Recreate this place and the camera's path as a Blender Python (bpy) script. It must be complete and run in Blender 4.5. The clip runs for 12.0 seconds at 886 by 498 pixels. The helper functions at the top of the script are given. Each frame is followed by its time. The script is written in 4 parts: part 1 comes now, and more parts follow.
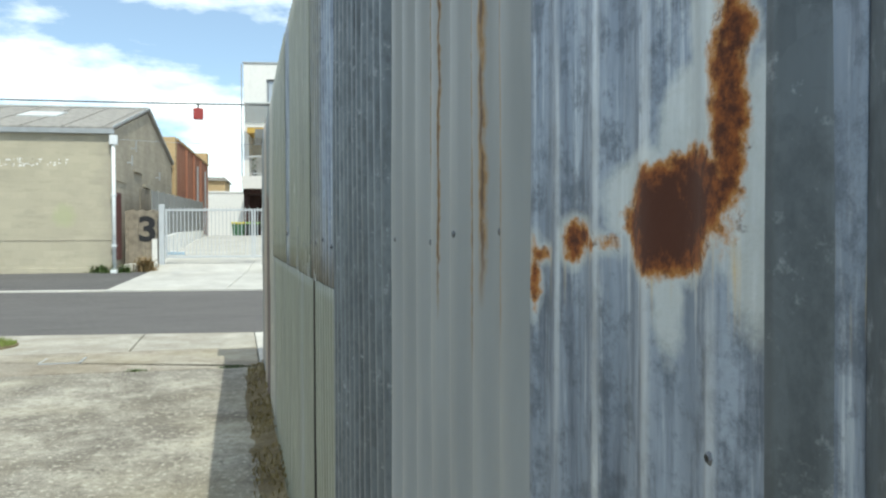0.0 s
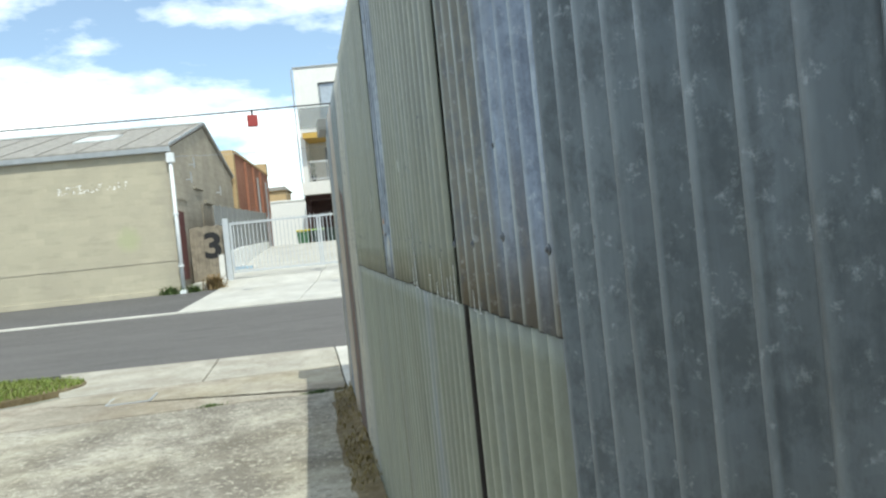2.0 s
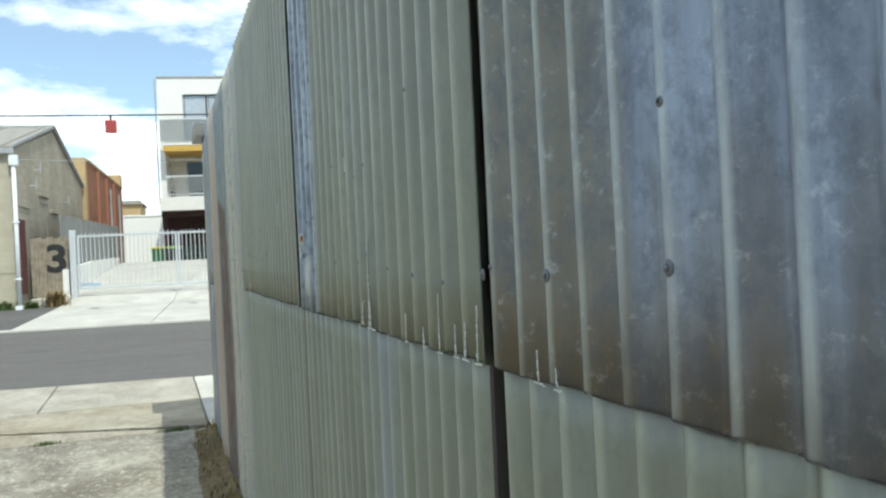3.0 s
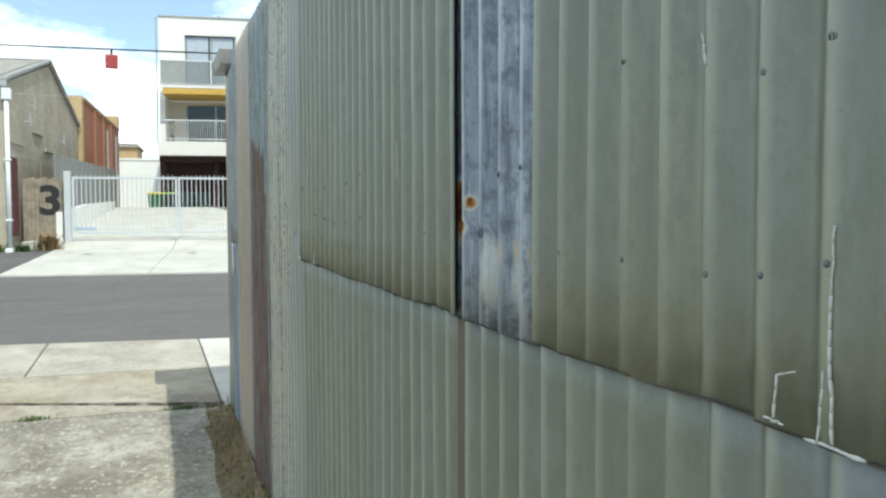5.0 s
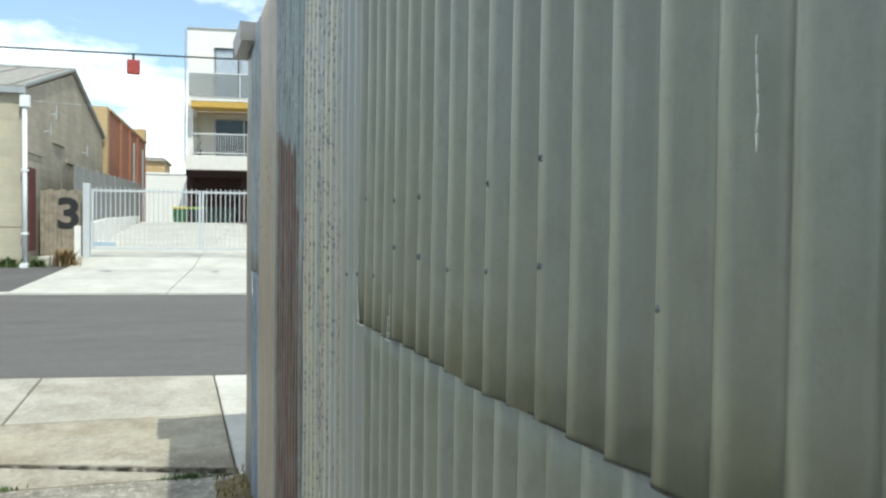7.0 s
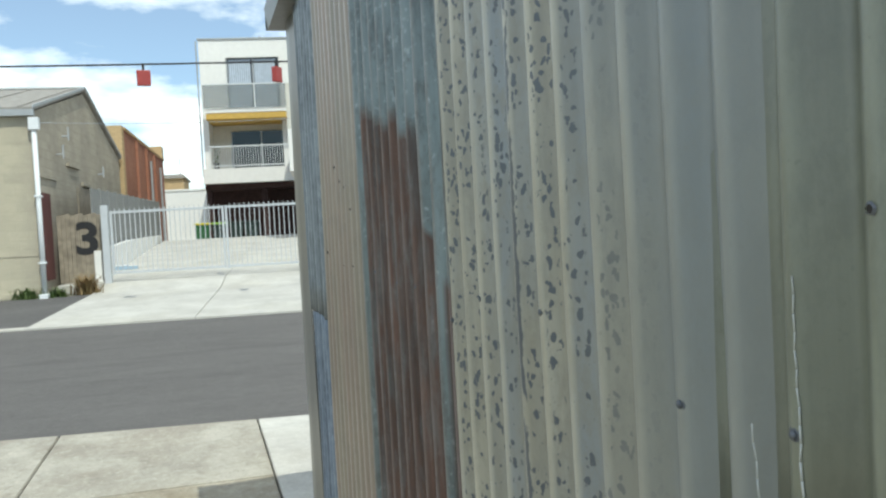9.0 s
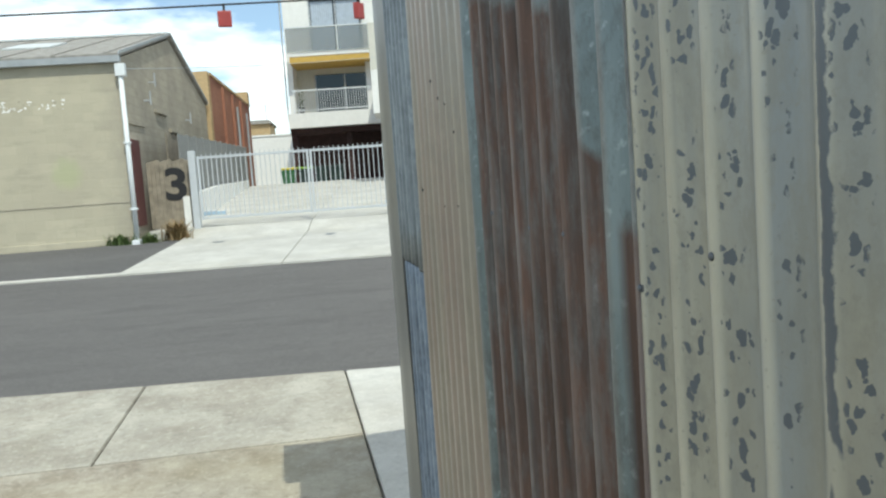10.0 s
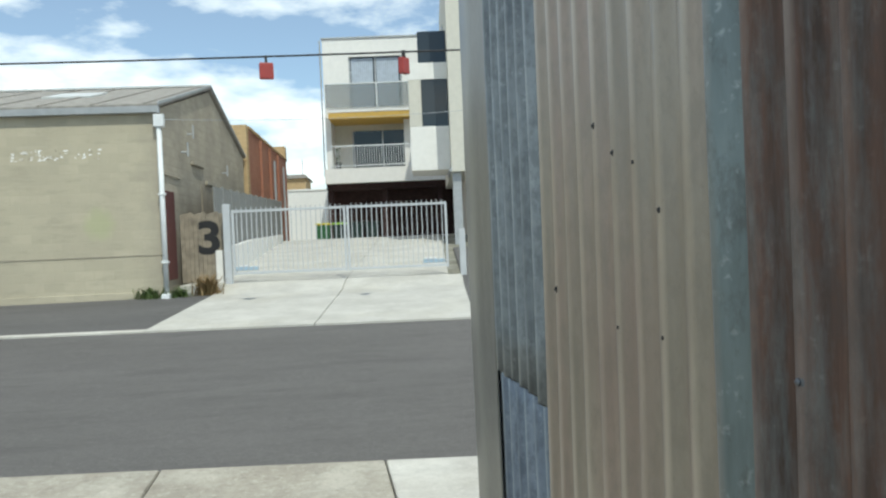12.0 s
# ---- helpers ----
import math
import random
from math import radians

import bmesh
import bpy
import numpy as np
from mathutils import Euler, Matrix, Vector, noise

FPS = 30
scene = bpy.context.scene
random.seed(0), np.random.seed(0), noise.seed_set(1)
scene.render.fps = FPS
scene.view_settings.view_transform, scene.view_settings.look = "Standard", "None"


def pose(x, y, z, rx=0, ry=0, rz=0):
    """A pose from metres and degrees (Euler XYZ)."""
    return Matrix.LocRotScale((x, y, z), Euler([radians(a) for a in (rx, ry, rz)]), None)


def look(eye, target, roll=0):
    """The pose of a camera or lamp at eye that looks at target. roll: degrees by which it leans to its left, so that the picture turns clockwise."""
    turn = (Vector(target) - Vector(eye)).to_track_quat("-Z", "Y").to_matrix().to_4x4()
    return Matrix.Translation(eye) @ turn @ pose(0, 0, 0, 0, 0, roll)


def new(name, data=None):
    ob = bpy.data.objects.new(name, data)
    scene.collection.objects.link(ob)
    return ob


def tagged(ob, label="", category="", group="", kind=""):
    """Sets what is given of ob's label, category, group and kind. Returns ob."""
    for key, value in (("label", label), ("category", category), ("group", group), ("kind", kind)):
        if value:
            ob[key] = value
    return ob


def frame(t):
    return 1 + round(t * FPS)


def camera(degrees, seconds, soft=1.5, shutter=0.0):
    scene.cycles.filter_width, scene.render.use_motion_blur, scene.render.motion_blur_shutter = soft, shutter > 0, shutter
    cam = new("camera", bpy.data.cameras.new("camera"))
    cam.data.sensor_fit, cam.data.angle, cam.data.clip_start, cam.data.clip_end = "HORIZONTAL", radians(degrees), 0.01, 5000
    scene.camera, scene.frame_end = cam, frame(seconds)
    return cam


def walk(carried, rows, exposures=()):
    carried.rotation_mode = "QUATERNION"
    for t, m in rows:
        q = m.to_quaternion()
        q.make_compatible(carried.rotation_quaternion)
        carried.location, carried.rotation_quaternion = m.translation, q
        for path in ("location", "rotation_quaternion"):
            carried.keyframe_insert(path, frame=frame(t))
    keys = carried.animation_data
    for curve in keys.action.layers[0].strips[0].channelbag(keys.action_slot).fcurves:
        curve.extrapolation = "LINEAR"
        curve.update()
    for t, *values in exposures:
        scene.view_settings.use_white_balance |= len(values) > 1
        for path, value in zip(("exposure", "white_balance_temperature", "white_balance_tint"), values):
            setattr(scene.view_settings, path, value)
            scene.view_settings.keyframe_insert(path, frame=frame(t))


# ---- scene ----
cam = camera(55.0, 12.0, soft=2.3)
PATH = [
    (0, (0.41, -0.069, 1.39), (0.878, 1.875, 1.357), -0.2),
    (0.5, (0.403, 0.106, 1.372), (0.836, 2.054, 1.242), -2.4),
    (1, (0.355, 0.445, 1.381), (0.948, 2.350, 1.249), -1.2),
    (1.5, (0.323, 0.796, 1.363), (0.789, 2.727, 1.128), -3.1),
    (2, (0.355, 1.152, 1.397), (0.677, 3.126, 1.351), -5.7),
    (2.5, (0.341, 1.459, 1.369), (0.738, 3.414, 1.228), -1.3),
    (3, (0.25, 1.779, 1.402), (0.893, 3.673, 1.399), -2.7),
    (3.2, (0.242, 1.885, 1.397), (0.922, 3.764, 1.341), -4.0),
    (4.8, (0.177, 2.775, 1.435), (0.964, 4.612, 1.357), 0.4),
    (5, (0.142, 2.873, 1.441), (0.795, 4.761, 1.339), -0.1),
    (5.5, (0.124, 3.101, 1.427), (0.487, 5.061, 1.272), -0.3),
    (6, (0.265, 3.452, 1.43), (0.615, 5.418, 1.32), -2.4),
    (6.5, (0.305, 3.746, 1.401), (0.787, 5.676, 1.197), 0.4),
    (6.7, (0.285, 3.917, 1.419), (0.882, 5.825, 1.36), 1.7),
    (8.3, (0.34, 4.925, 1.497), (0.807, 6.868, 1.421), -4.2),
    (8.5, (0.334, 5.042, 1.486), (0.84, 6.973, 1.366), -2.3),
    (9, (0.264, 5.38, 1.503), (0.813, 7.303, 1.442), -3.1),
    (9.5, (0.235, 5.607, 1.501), (0.628, 7.56, 1.317), -3.9),
    (10, (0.311, 5.902, 1.476), (0.658, 7.863, 1.293), -4.0),
    (10.5, (0.379, 6.136, 1.489), (0.726, 8.098, 1.32), -4.8),
    (11, (0.361, 6.304, 1.489), (0.796, 8.253, 1.382), -2.7),
    (11.5, (0.296, 6.534, 1.529), (0.76, 8.48, 1.515), -5.6),
    (12, (0.255, 6.65, 1.539), (0.541, 8.629, 1.495), -2.4),
]
walk(cam, [(t, look(eye, target, roll)) for t, eye, target, roll in PATH], [(t, stops, 6400, -1) for t, stops in ((0, 0.0), (0.5, 0.0), (1, 0.0), (1.5, 0.18), (2.5, -0.08), (3, 0.05), (5, 0.14), (5.5, 0.04), (6.5, 0.1), (8.5, -0.05), (9.5, -0.16), (10.5, -0.1), (12, -0.3))])

# ---- world, sun ----
SUN_TO = Vector((0.40, -1.60, 2.35)).normalized()
world = bpy.data.worlds.new("world")
scene.world = world
world.use_nodes = True
wt = world.node_tree
wt.nodes.clear()
sky = wt.nodes.new("ShaderNodeTexSky")
sky.sky_type = "NISHITA"
sky.sun_disc = False
sky.sun_elevation = math.asin(SUN_TO.z)
sky.sun_rotation = math.atan2(SUN_TO.x, SUN_TO.y)
sky.air_density, sky.dust_density, sky.ozone_density = 1.0, 0.0, 5.0
wco = wt.nodes.new("ShaderNodeTexCoord")
wmap = wt.nodes.new("ShaderNodeMapping")
wmap.inputs["Scale"].default_value = (1.0, 1.0, 2.6)
wmap.inputs["Location"].default_value = (0.42, 0.1, 0.35)
wnoise = wt.nodes.new("ShaderNodeTexNoise")
wnoise.inputs["Scale"].default_value, wnoise.inputs["Detail"].default_value = 4.4, 9
wnoise.inputs["Roughness"].default_value = 0.56
wramp = wt.nodes.new("ShaderNodeValToRGB")
wramp.color_ramp.elements[0].position, wramp.color_ramp.elements[1].position = 0.46, 0.62
wramp.color_ramp.elements[0].color = (0.12, 0.12, 0.12, 1)
wmix = wt.nodes.new("ShaderNodeMix")
wmix.data_type = "RGBA"
wmix.inputs["B"].default_value = (11.6, 11.8, 12.0, 1)
wbg = wt.nodes.new("ShaderNodeBackground")
wbg.inputs["Strength"].default_value = 0.148
wout = wt.nodes.new("ShaderNodeOutputWorld")
for a, b in ((wco.outputs["Generated"], wmap.inputs["Vector"]), (wmap.outputs[0], wnoise.inputs["Vector"]),
             (wnoise.outputs["Fac"], wramp.inputs["Fac"]), (wramp.outputs["Color"], wmix.inputs["Factor"]),
             (sky.outputs[0], wmix.inputs["A"]), (wmix.outputs["Result"], wbg.inputs["Color"]), (wbg.outputs[0], wout.inputs[0])):
    wt.links.new(a, b)
sun = new("sun", bpy.data.lights.new("sun", "SUN"))
sun.data.energy, sun.data.angle, sun.data.color = 3.6, radians(0.5), (1.0, 0.95, 0.87)
sun.matrix_world = look(SUN_TO * 40, (0, 0, 0))


# ---- materials ----
class Nodes:
    """A short way to write a node material."""

    def __init__(self, name, rough=0.7, metal=0.0, spec=0.5):
        self.mat = bpy.data.materials.new(name)
        self.mat.use_nodes = True
        self.tree = self.mat.node_tree
        self.bsdf = self.tree.nodes["Principled BSDF"]
        self.bsdf.inputs["Roughness"].default_value = rough
        self.bsdf.inputs["Metallic"].default_value = metal
        self.bsdf.inputs["Specular IOR Level"].default_value = spec
        self.place = self.tree.nodes.new("ShaderNodeTexCoord").outputs["Object"]

    def put(self, node, slot, value):
        if isinstance(value, bpy.types.NodeSocket):
            self.tree.links.new(value, node.inputs[slot])
        elif value is not None:
            if isinstance(value, tuple) and len(value) == 3 and node.inputs[slot].type == "RGBA":
                value = (*value, 1)
            node.inputs[slot].default_value = value

    def world_place(self):
        self.place = self.tree.nodes.new("ShaderNodeNewGeometry").outputs["Position"]
        return self

    def scaled(self, sx, sy, sz, at=(0, 0, 0)):
        m = self.tree.nodes.new("ShaderNodeMapping")
        self.put(m, "Vector", self.place)
        self.put(m, "Scale", (sx, sy, sz))
        self.put(m, "Location", at)
        return m.outputs[0]

    def noise(self, scale, detail=4, rough=0.55, at=None):
        n = self.tree.nodes.new("ShaderNodeTexNoise")
        self.put(n, "Vector", at or self.place)
        self.put(n, "Scale", scale), self.put(n, "Detail", detail), self.put(n, "Roughness", rough)
        return n.outputs["Fac"]

    def cells(self, scale, at=None, feature="F1", out="Distance"):
        n = self.tree.nodes.new("ShaderNodeTexVoronoi")
        n.feature = feature
        self.put(n, "Vector", at or self.place), self.put(n, "Scale", scale)
        return n.outputs[out]

    def band(self, value, low, high, a=0.0, b=1.0):
        n = self.tree.nodes.new("ShaderNodeMapRange")
        self.put(n, 0, value)
        for i, v in enumerate((low, high, a, b)):
            n.inputs[i + 1].default_value = v
        return n.outputs[0]

    def math(self, op, a, b=None, c=None):
        n = self.tree.nodes.new("ShaderNodeMath")
        n.operation = op
        self.put(n, 0, a), self.put(n, 1, b), self.put(n, 2, c)
        return n.outputs[0]

    def mix(self, fac, a, b):
        n = self.tree.nodes.new("ShaderNodeMix")
        n.data_type = "RGBA"
        self.put(n, "Factor", fac), self.put(n, "A", a), self.put(n, "B", b)
        return n.outputs["Result"]

    def axis(self, which):
        n = self.tree.nodes.new("ShaderNodeSeparateXYZ")
        self.put(n, 0, self.place)
        return n.outputs["xyz".index(which)]

    def crest_light(self, low=0.72, high=0.98, most=0.5):
        """Highlight put into the colour along a sheet's crests, broken up by noise."""
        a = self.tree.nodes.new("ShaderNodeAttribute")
        a.attribute_name = "crest_light"
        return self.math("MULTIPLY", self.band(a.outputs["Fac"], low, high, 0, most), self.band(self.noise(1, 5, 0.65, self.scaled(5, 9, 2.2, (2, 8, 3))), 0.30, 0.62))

    def random(self):
        return self.tree.nodes.new("ShaderNodeObjectInfo").outputs["Random"]

    def done(self, colour, bump=None, strength=0.3, distance=0.01, rough=None, metal=None):
        self.put(self.bsdf, "Base Color", colour)
        self.put(self.bsdf, "Roughness", rough)
        self.put(self.bsdf, "Metallic", metal)
        if bump is not None:
            n = self.tree.nodes.new("ShaderNodeBump")
            self.put(n, "Height", bump), self.put(n, "Strength", strength), self.put(n, "Distance", distance)
            self.tree.links.new(n.outputs[0], self.bsdf.inputs["Normal"])
        return self.mat


def m_plain(name, colour, rough=0.6, metal=0.0, vary=0.15):
    n = Nodes(name, rough, metal)
    dark = tuple(c * (1 - vary) for c in colour)
    f = n.band(n.noise(6, 6), 0.35, 0.65)
    return n.done(n.mix(f, dark, colour), n.noise(90, 3), 0.08)


def m_galv(name, light, dark, metal=0.55, rough=0.42, streak=1.0, foot=None, bands=None):
    """Weathered zinc: spangle, long streaks and pale oxide bloom."""
    n = Nodes(name).world_place()
    spangle = n.cells(70, out="Color")
    sep = n.tree.nodes.new("ShaderNodeSeparateColor")
    n.put(sep, 0, spangle)
    base = n.mix(n.band(n.noise(4, 6, 0.65, n.scaled(1, 2.2, 0.35)), 0.32, 0.68), dark, light)
    base = n.mix(n.math("MULTIPLY", sep.outputs[0], 0.16), base, tuple(c * 1.25 for c in light))
    run = n.band(n.noise(1, 5, 0.6, n.scaled(3, 42, 1.1)), 0.50, 0.72, 0, 0.42 * streak)
    base = n.mix(run, base, tuple(min(0.75, c * 1.35) for c in light))
    dirt = n.band(n.noise(1, 6, 0.7, n.scaled(6, 30, 5, (3, 1, 2))), 0.56, 0.72, 0, 0.5)
    base = n.mix(dirt, base, tuple(c * 0.55 for c in dark))
    if bands:
        along = n.math("ADD", n.axis("y"), n.math("MULTIPLY", n.noise(1, 4, 0.6, n.scaled(0.5, 26, 0.8, (1, 2, 4))), 0.34))
        base = n.mix(n.band(along, 2.56, 2.68, 0, 0.9), base, bands)
    if foot:
        edge = n.math("ADD", n.axis("z"), n.math("MULTIPLY", n.noise(1, 5, 0.6, n.scaled(3, 26, 2)), 0.55))
        base = n.mix(n.band(edge, 1.78, 1.50, 0, 0.85), base, foot)
    fleck = n.band(n.noise(46, 5, 0.75), 0.57, 0.70, 0, 0.34)
    base = n.mix(fleck, base, (0.62, 0.66, 0.70))
    base = n.mix(n.band(n.noise(24, 7, 0.75, n.scaled(1, 1, 0.7, (6, 2, 9))), 0.47, 0.60, 0, 0.5), base, tuple(c * 0.72 for c in dark))
    base = n.mix(n.crest_light(0.75, 0.98, 0.45), base, tuple(min(0.7, c * 1.9) for c in light))
    return n.done(base, n.noise(26, 6, 0.6, n.scaled(1, 2, 0.5)), 0.12, 0.004, n.band(n.noise(14, 4), 0.3, 0.7, rough, rough + 0.2), metal)


def m_paint(name, colour, under, peel=0.0, grime=0.35, tint=None, bare=None):
    """Old paint over zinc: chalky, streaked, in places flaked off."""
    n = Nodes(name, 0.36, 0.0, 1.0).world_place()
    low = tuple(c * 0.72 for c in colour)
    c = n.mix(n.band(n.noise(3, 6, 0.6, n.scaled(1, 1.8, 0.5)), 0.35, 0.68), low, colour)
    if tint:
        c = n.mix(n.band(n.noise(1, 5, 0.6, n.scaled(2, 7, 0.8, (5, 2, 0))), 0.45, 0.62), c, tint)
    run = n.band(n.noise(1, 6, 0.65, n.scaled(3, 46, 1.6)), 0.50, 0.74, 0, grime)
    c = n.mix(run, c, tuple(v * 0.55 for v in colour))
    pale = n.band(n.noise(1, 5, 0.6, n.scaled(3, 34, 0.9, (7, 3, 1))), 0.56, 0.74, 0, 0.35)
    c = n.mix(pale, c, tuple(min(0.8, v * 1.3) for v in colour))
    c = n.mix(n.band(n.noise(34, 7, 0.78, n.scaled(1, 1, 0.5, (6, 2, 9))), 0.46, 0.60, 0, 0.6), c, tuple(v * 0.62 for v in colour))
    c = n.mix(n.band(n.noise(2.2, 5, 0.6, n.scaled(1, 1, 0.6, (1, 9, 4))), 0.5, 0.66, 0, 0.4), c, tuple(v * 0.66 for v in (tint or colour)))
    if bare:
        mid, half = (bare[0] + bare[1]) / 2, (bare[1] - bare[0]) / 2
        off_mid = n.math("ABSOLUTE", n.math("SUBTRACT", n.axis("y"), mid))
        worn = n.math("ADD", off_mid, n.math("MULTIPLY", n.noise(1, 5, 0.65, n.scaled(3, 26, 2.2, (2, 2, 6))), 0.45))
        c = n.mix(n.band(worn, half + 0.16, half, 0, 0.75), c, (0.21, 0.235, 0.285))
    c = n.mix(n.crest_light(0.6, 0.98, 0.6), c, tuple(min(0.8, v * 1.55) for v in colour))
    fleck = n.band(n.noise(140, 2), 0.66, 0.72, 0, 0.45)
    c = n.mix(fleck, c, tuple(v * 0.6 for v in colour))
    bump = n.noise(40, 5, 0.6)
    if peel:
        warp = n.tree.nodes.new("ShaderNodeVectorMath")
        warp.operation = "MULTIPLY_ADD"
        wn = n.tree.nodes.new("ShaderNodeTexNoise")
        n.put(wn, "Vector", n.place), n.put(wn, "Scale", 60.0), n.put(wn, "Detail", 4.0)
        n.put(warp, 0, wn.outputs["Color"]), n.put(warp, 1, (0.012, 0.012, 0.02)), n.put(warp, 2, n.scaled(0.3, 1, 0.55))
        spots = n.cells(112, warp.outputs[0])
        ridge = n.math("ADD", n.math("MULTIPLY", n.math("COSINE", n.math("MULTIPLY", n.axis("y"), 166.4)), 0.12), n.noise(11, 6, 0.75, n.scaled(1, 1, 0.6)))
        off = n.math("MULTIPLY", n.band(n.math("SUBTRACT", spots, n.math("MULTIPLY", ridge, 0.35)), 0.15, 0.11), n.band(ridge, 0.59 - peel * 0.3, 0.64 - peel * 0.3))
        big = n.band(n.noise(17, 7, 0.78, n.scaled(1, 1.6, 1.1, (1, 4, 2))), 0.755 - peel * 0.16, 0.762 - peel * 0.16)
        off = n.math("MAXIMUM", off, big)
        crack = n.math("ABSOLUTE", n.math("SUBTRACT", n.math("ADD", n.axis("y"), n.math("MULTIPLY", n.noise(30, 5, 0.7), 0.02)), 6.408))
        off = n.math("MAXIMUM", off, n.math("MULTIPLY", n.band(crack, 0.006, 0.004), n.band(n.noise(17, 4), 0.40, 0.46)))
        if peel > 0.3:
            off = n.math("MULTIPLY", off, n.band(n.axis("y"), 6.05, 6.24))
            c = n.mix(n.band(n.math("ADD", n.axis("y"), n.math("MULTIPLY", n.noise(3, 5), 0.2)), 6.36, 6.12, 0, 0.7), c, (0.185, 0.205, 0.205))
        c = n.mix(off, c, under)
        bump = n.math("SUBTRACT", bump, off)
    return n.done(c, bump, 0.22, 0.003)


def m_rust_sheet(name, burns, pale, light=(0.29, 0.34, 0.42), dark=(0.135, 0.17, 0.23), low=1.33, high=1.37):
    """Pale blue-grey zinc with one large rust burn, its pale halo and a few runs."""
    n = Nodes(name).world_place()
    y, z = n.axis("y"), n.axis("z")
    zinc = n.mix(n.band(n.noise(5, 6, 0.65, n.scaled(1, 3, 0.5)), 0.34, 0.66), dark, light)
    zinc = n.mix(n.band(n.noise(1, 6, 0.7, n.scaled(3, 48, 4)), 0.48, 0.64, 0, 0.8), zinc, (0.085, 0.10, 0.135))
    zinc = n.mix(n.band(n.noise(1, 6, 0.7, n.scaled(3, 66, 3, (1, 6, 0))), 0.54, 0.68, 0, 0.7), zinc, (0.55, 0.60, 0.66))
    zinc = n.mix(n.band(n.noise(28, 6, 0.75), 0.48, 0.62, 0, 0.7), zinc, tuple(v * 0.5 for v in dark))
    zinc = n.mix(n.crest_light(0.8, 0.98, 0.6), zinc, (0.66, 0.70, 0.74))
    rag = n.math("MULTIPLY", n.math("SUBTRACT", n.noise(42, 7, 0.68), 0.5), 0.075)

    def blob(cy, cz, ry, rz):
        a = n.math("DIVIDE", n.math("SUBTRACT", y, cy), ry)
        b = n.math("DIVIDE", n.math("SUBTRACT", z, cz), rz)
        d = n.math("SQRT", n.math("ADD", n.math("MULTIPLY", a, a), n.math("MULTIPLY", b, b)))
        return n.math("MULTIPLY", n.math("SUBTRACT", d, 1.0), min(ry, rz))

    d = None
    for spec in burns:
        e = blob(*spec)
        d = e if d is None else n.math("MINIMUM", d, e)
    halo = d
    for spec in pale:
        halo = n.math("MINIMUM", halo, blob(*spec))
    halo = n.math("ADD", halo, n.math("MULTIPLY", rag, 0.25))
    d = n.math("ADD", d, n.math("ADD", n.math("MULTIPLY", rag, 0.42), 0.0025))
    c = n.mix(n.band(halo, 0.009, 0.001, 0, 0.62), zinc, (0.58, 0.61, 0.60))
    c = n.mix(n.band(d, 0.005, 0.0), c, (0.40, 0.19, 0.05))
    c = n.mix(n.band(d, 0.001, -0.004), c, (0.21, 0.062, 0.012))
    deep = n.band(n.math("ADD", d, n.math("MULTIPLY", n.math("SUBTRACT", n.noise(75, 6, 0.75), 0.5), 0.07)), 0.000, -0.012)
    c = n.mix(deep, c, (0.06, 0.016, 0.006))
    runs = n.math("MULTIPLY", n.band(n.noise(1, 4, 0.6, n.scaled(3, 90, 3)), 0.56, 0.66), n.band(z, low, high))
    c = n.mix(n.math("MULTIPLY", n.math("MULTIPLY", runs, n.band(d, 0.0, 0.004)), n.band(z, high + 0.025, high)), c, (0.50, 0.40, 0.24))
    rusty = n.band(d, 0.002, -0.002)
    return n.done(c, n.math("ADD", n.noise(60, 6, 0.7), rusty), 0.3, 0.003, n.band(rusty, 0, 1, 0.45, 0.9), n.band(rusty, 0, 1, 0.35, 0.0))


def m_streaked(name):
    """Pale grey paint with thin rust runs below the fixings."""
    n = Nodes(name, 0.5).world_place()
    y, z = n.axis("y"), n.axis("z")
    c = n.mix(n.band(n.noise(3, 5, 0.6, n.scaled(1, 2, 0.4)), 0.35, 0.65), (0.205, 0.219, 0.226), (0.275, 0.291, 0.298))
    c = n.mix(n.band(n.noise(1, 5, 0.6, n.scaled(3, 40, 0.8)), 0.5, 0.7, 0, 0.35), c, (0.22, 0.235, 0.25))
    wob = n.math("MULTIPLY", n.math("SUBTRACT", n.noise(30, 4), 0.5), 0.012)
    ragged = n.math("MULTIPLY", n.math("SUBTRACT", n.noise(70, 5, 0.7), 0.5), 0.006)
    for cy, top, low, w in ((0.712, 1.9, 1.24, 0.0100), (0.778, 1.9, 1.31, 0.0085), (0.846, 1.9, 1.23, 0.0072), (0.918, 1.9, 1.28, 0.0060), (0.972, 1.9, 1.28, 0.0040), (1.05, 1.9, 1.42, 0.0022), (1.228, 1.415, 1.28, 0.0050)):
        d = n.math("ADD", n.math("ABSOLUTE", n.math("ADD", n.math("SUBTRACT", y, cy), wob)), ragged)
        span = n.math("MULTIPLY", n.band(z, low, low + 0.09), n.band(z, top, top - 0.03))
        f = n.math("MULTIPLY", n.math("MULTIPLY", n.band(d, w, w * 0.4), span), n.band(n.noise(1, 5, 0.7, n.scaled(40, 40, 14)), 0.32, 0.50))
        c = n.mix(f, c, (0.27, 0.155, 0.05))
        core = n.math("MULTIPLY", n.math("MULTIPLY", n.band(d, w * 0.5, w * 0.15), span), n.band(n.noise(1, 5, 0.7, n.scaled(50, 50, 18, (3, 1, 5))), 0.36, 0.50))
        c = n.mix(core, c, (0.085, 0.042, 0.016))
    return n.done(c, n.noise(50, 4), 0.1, 0.003)


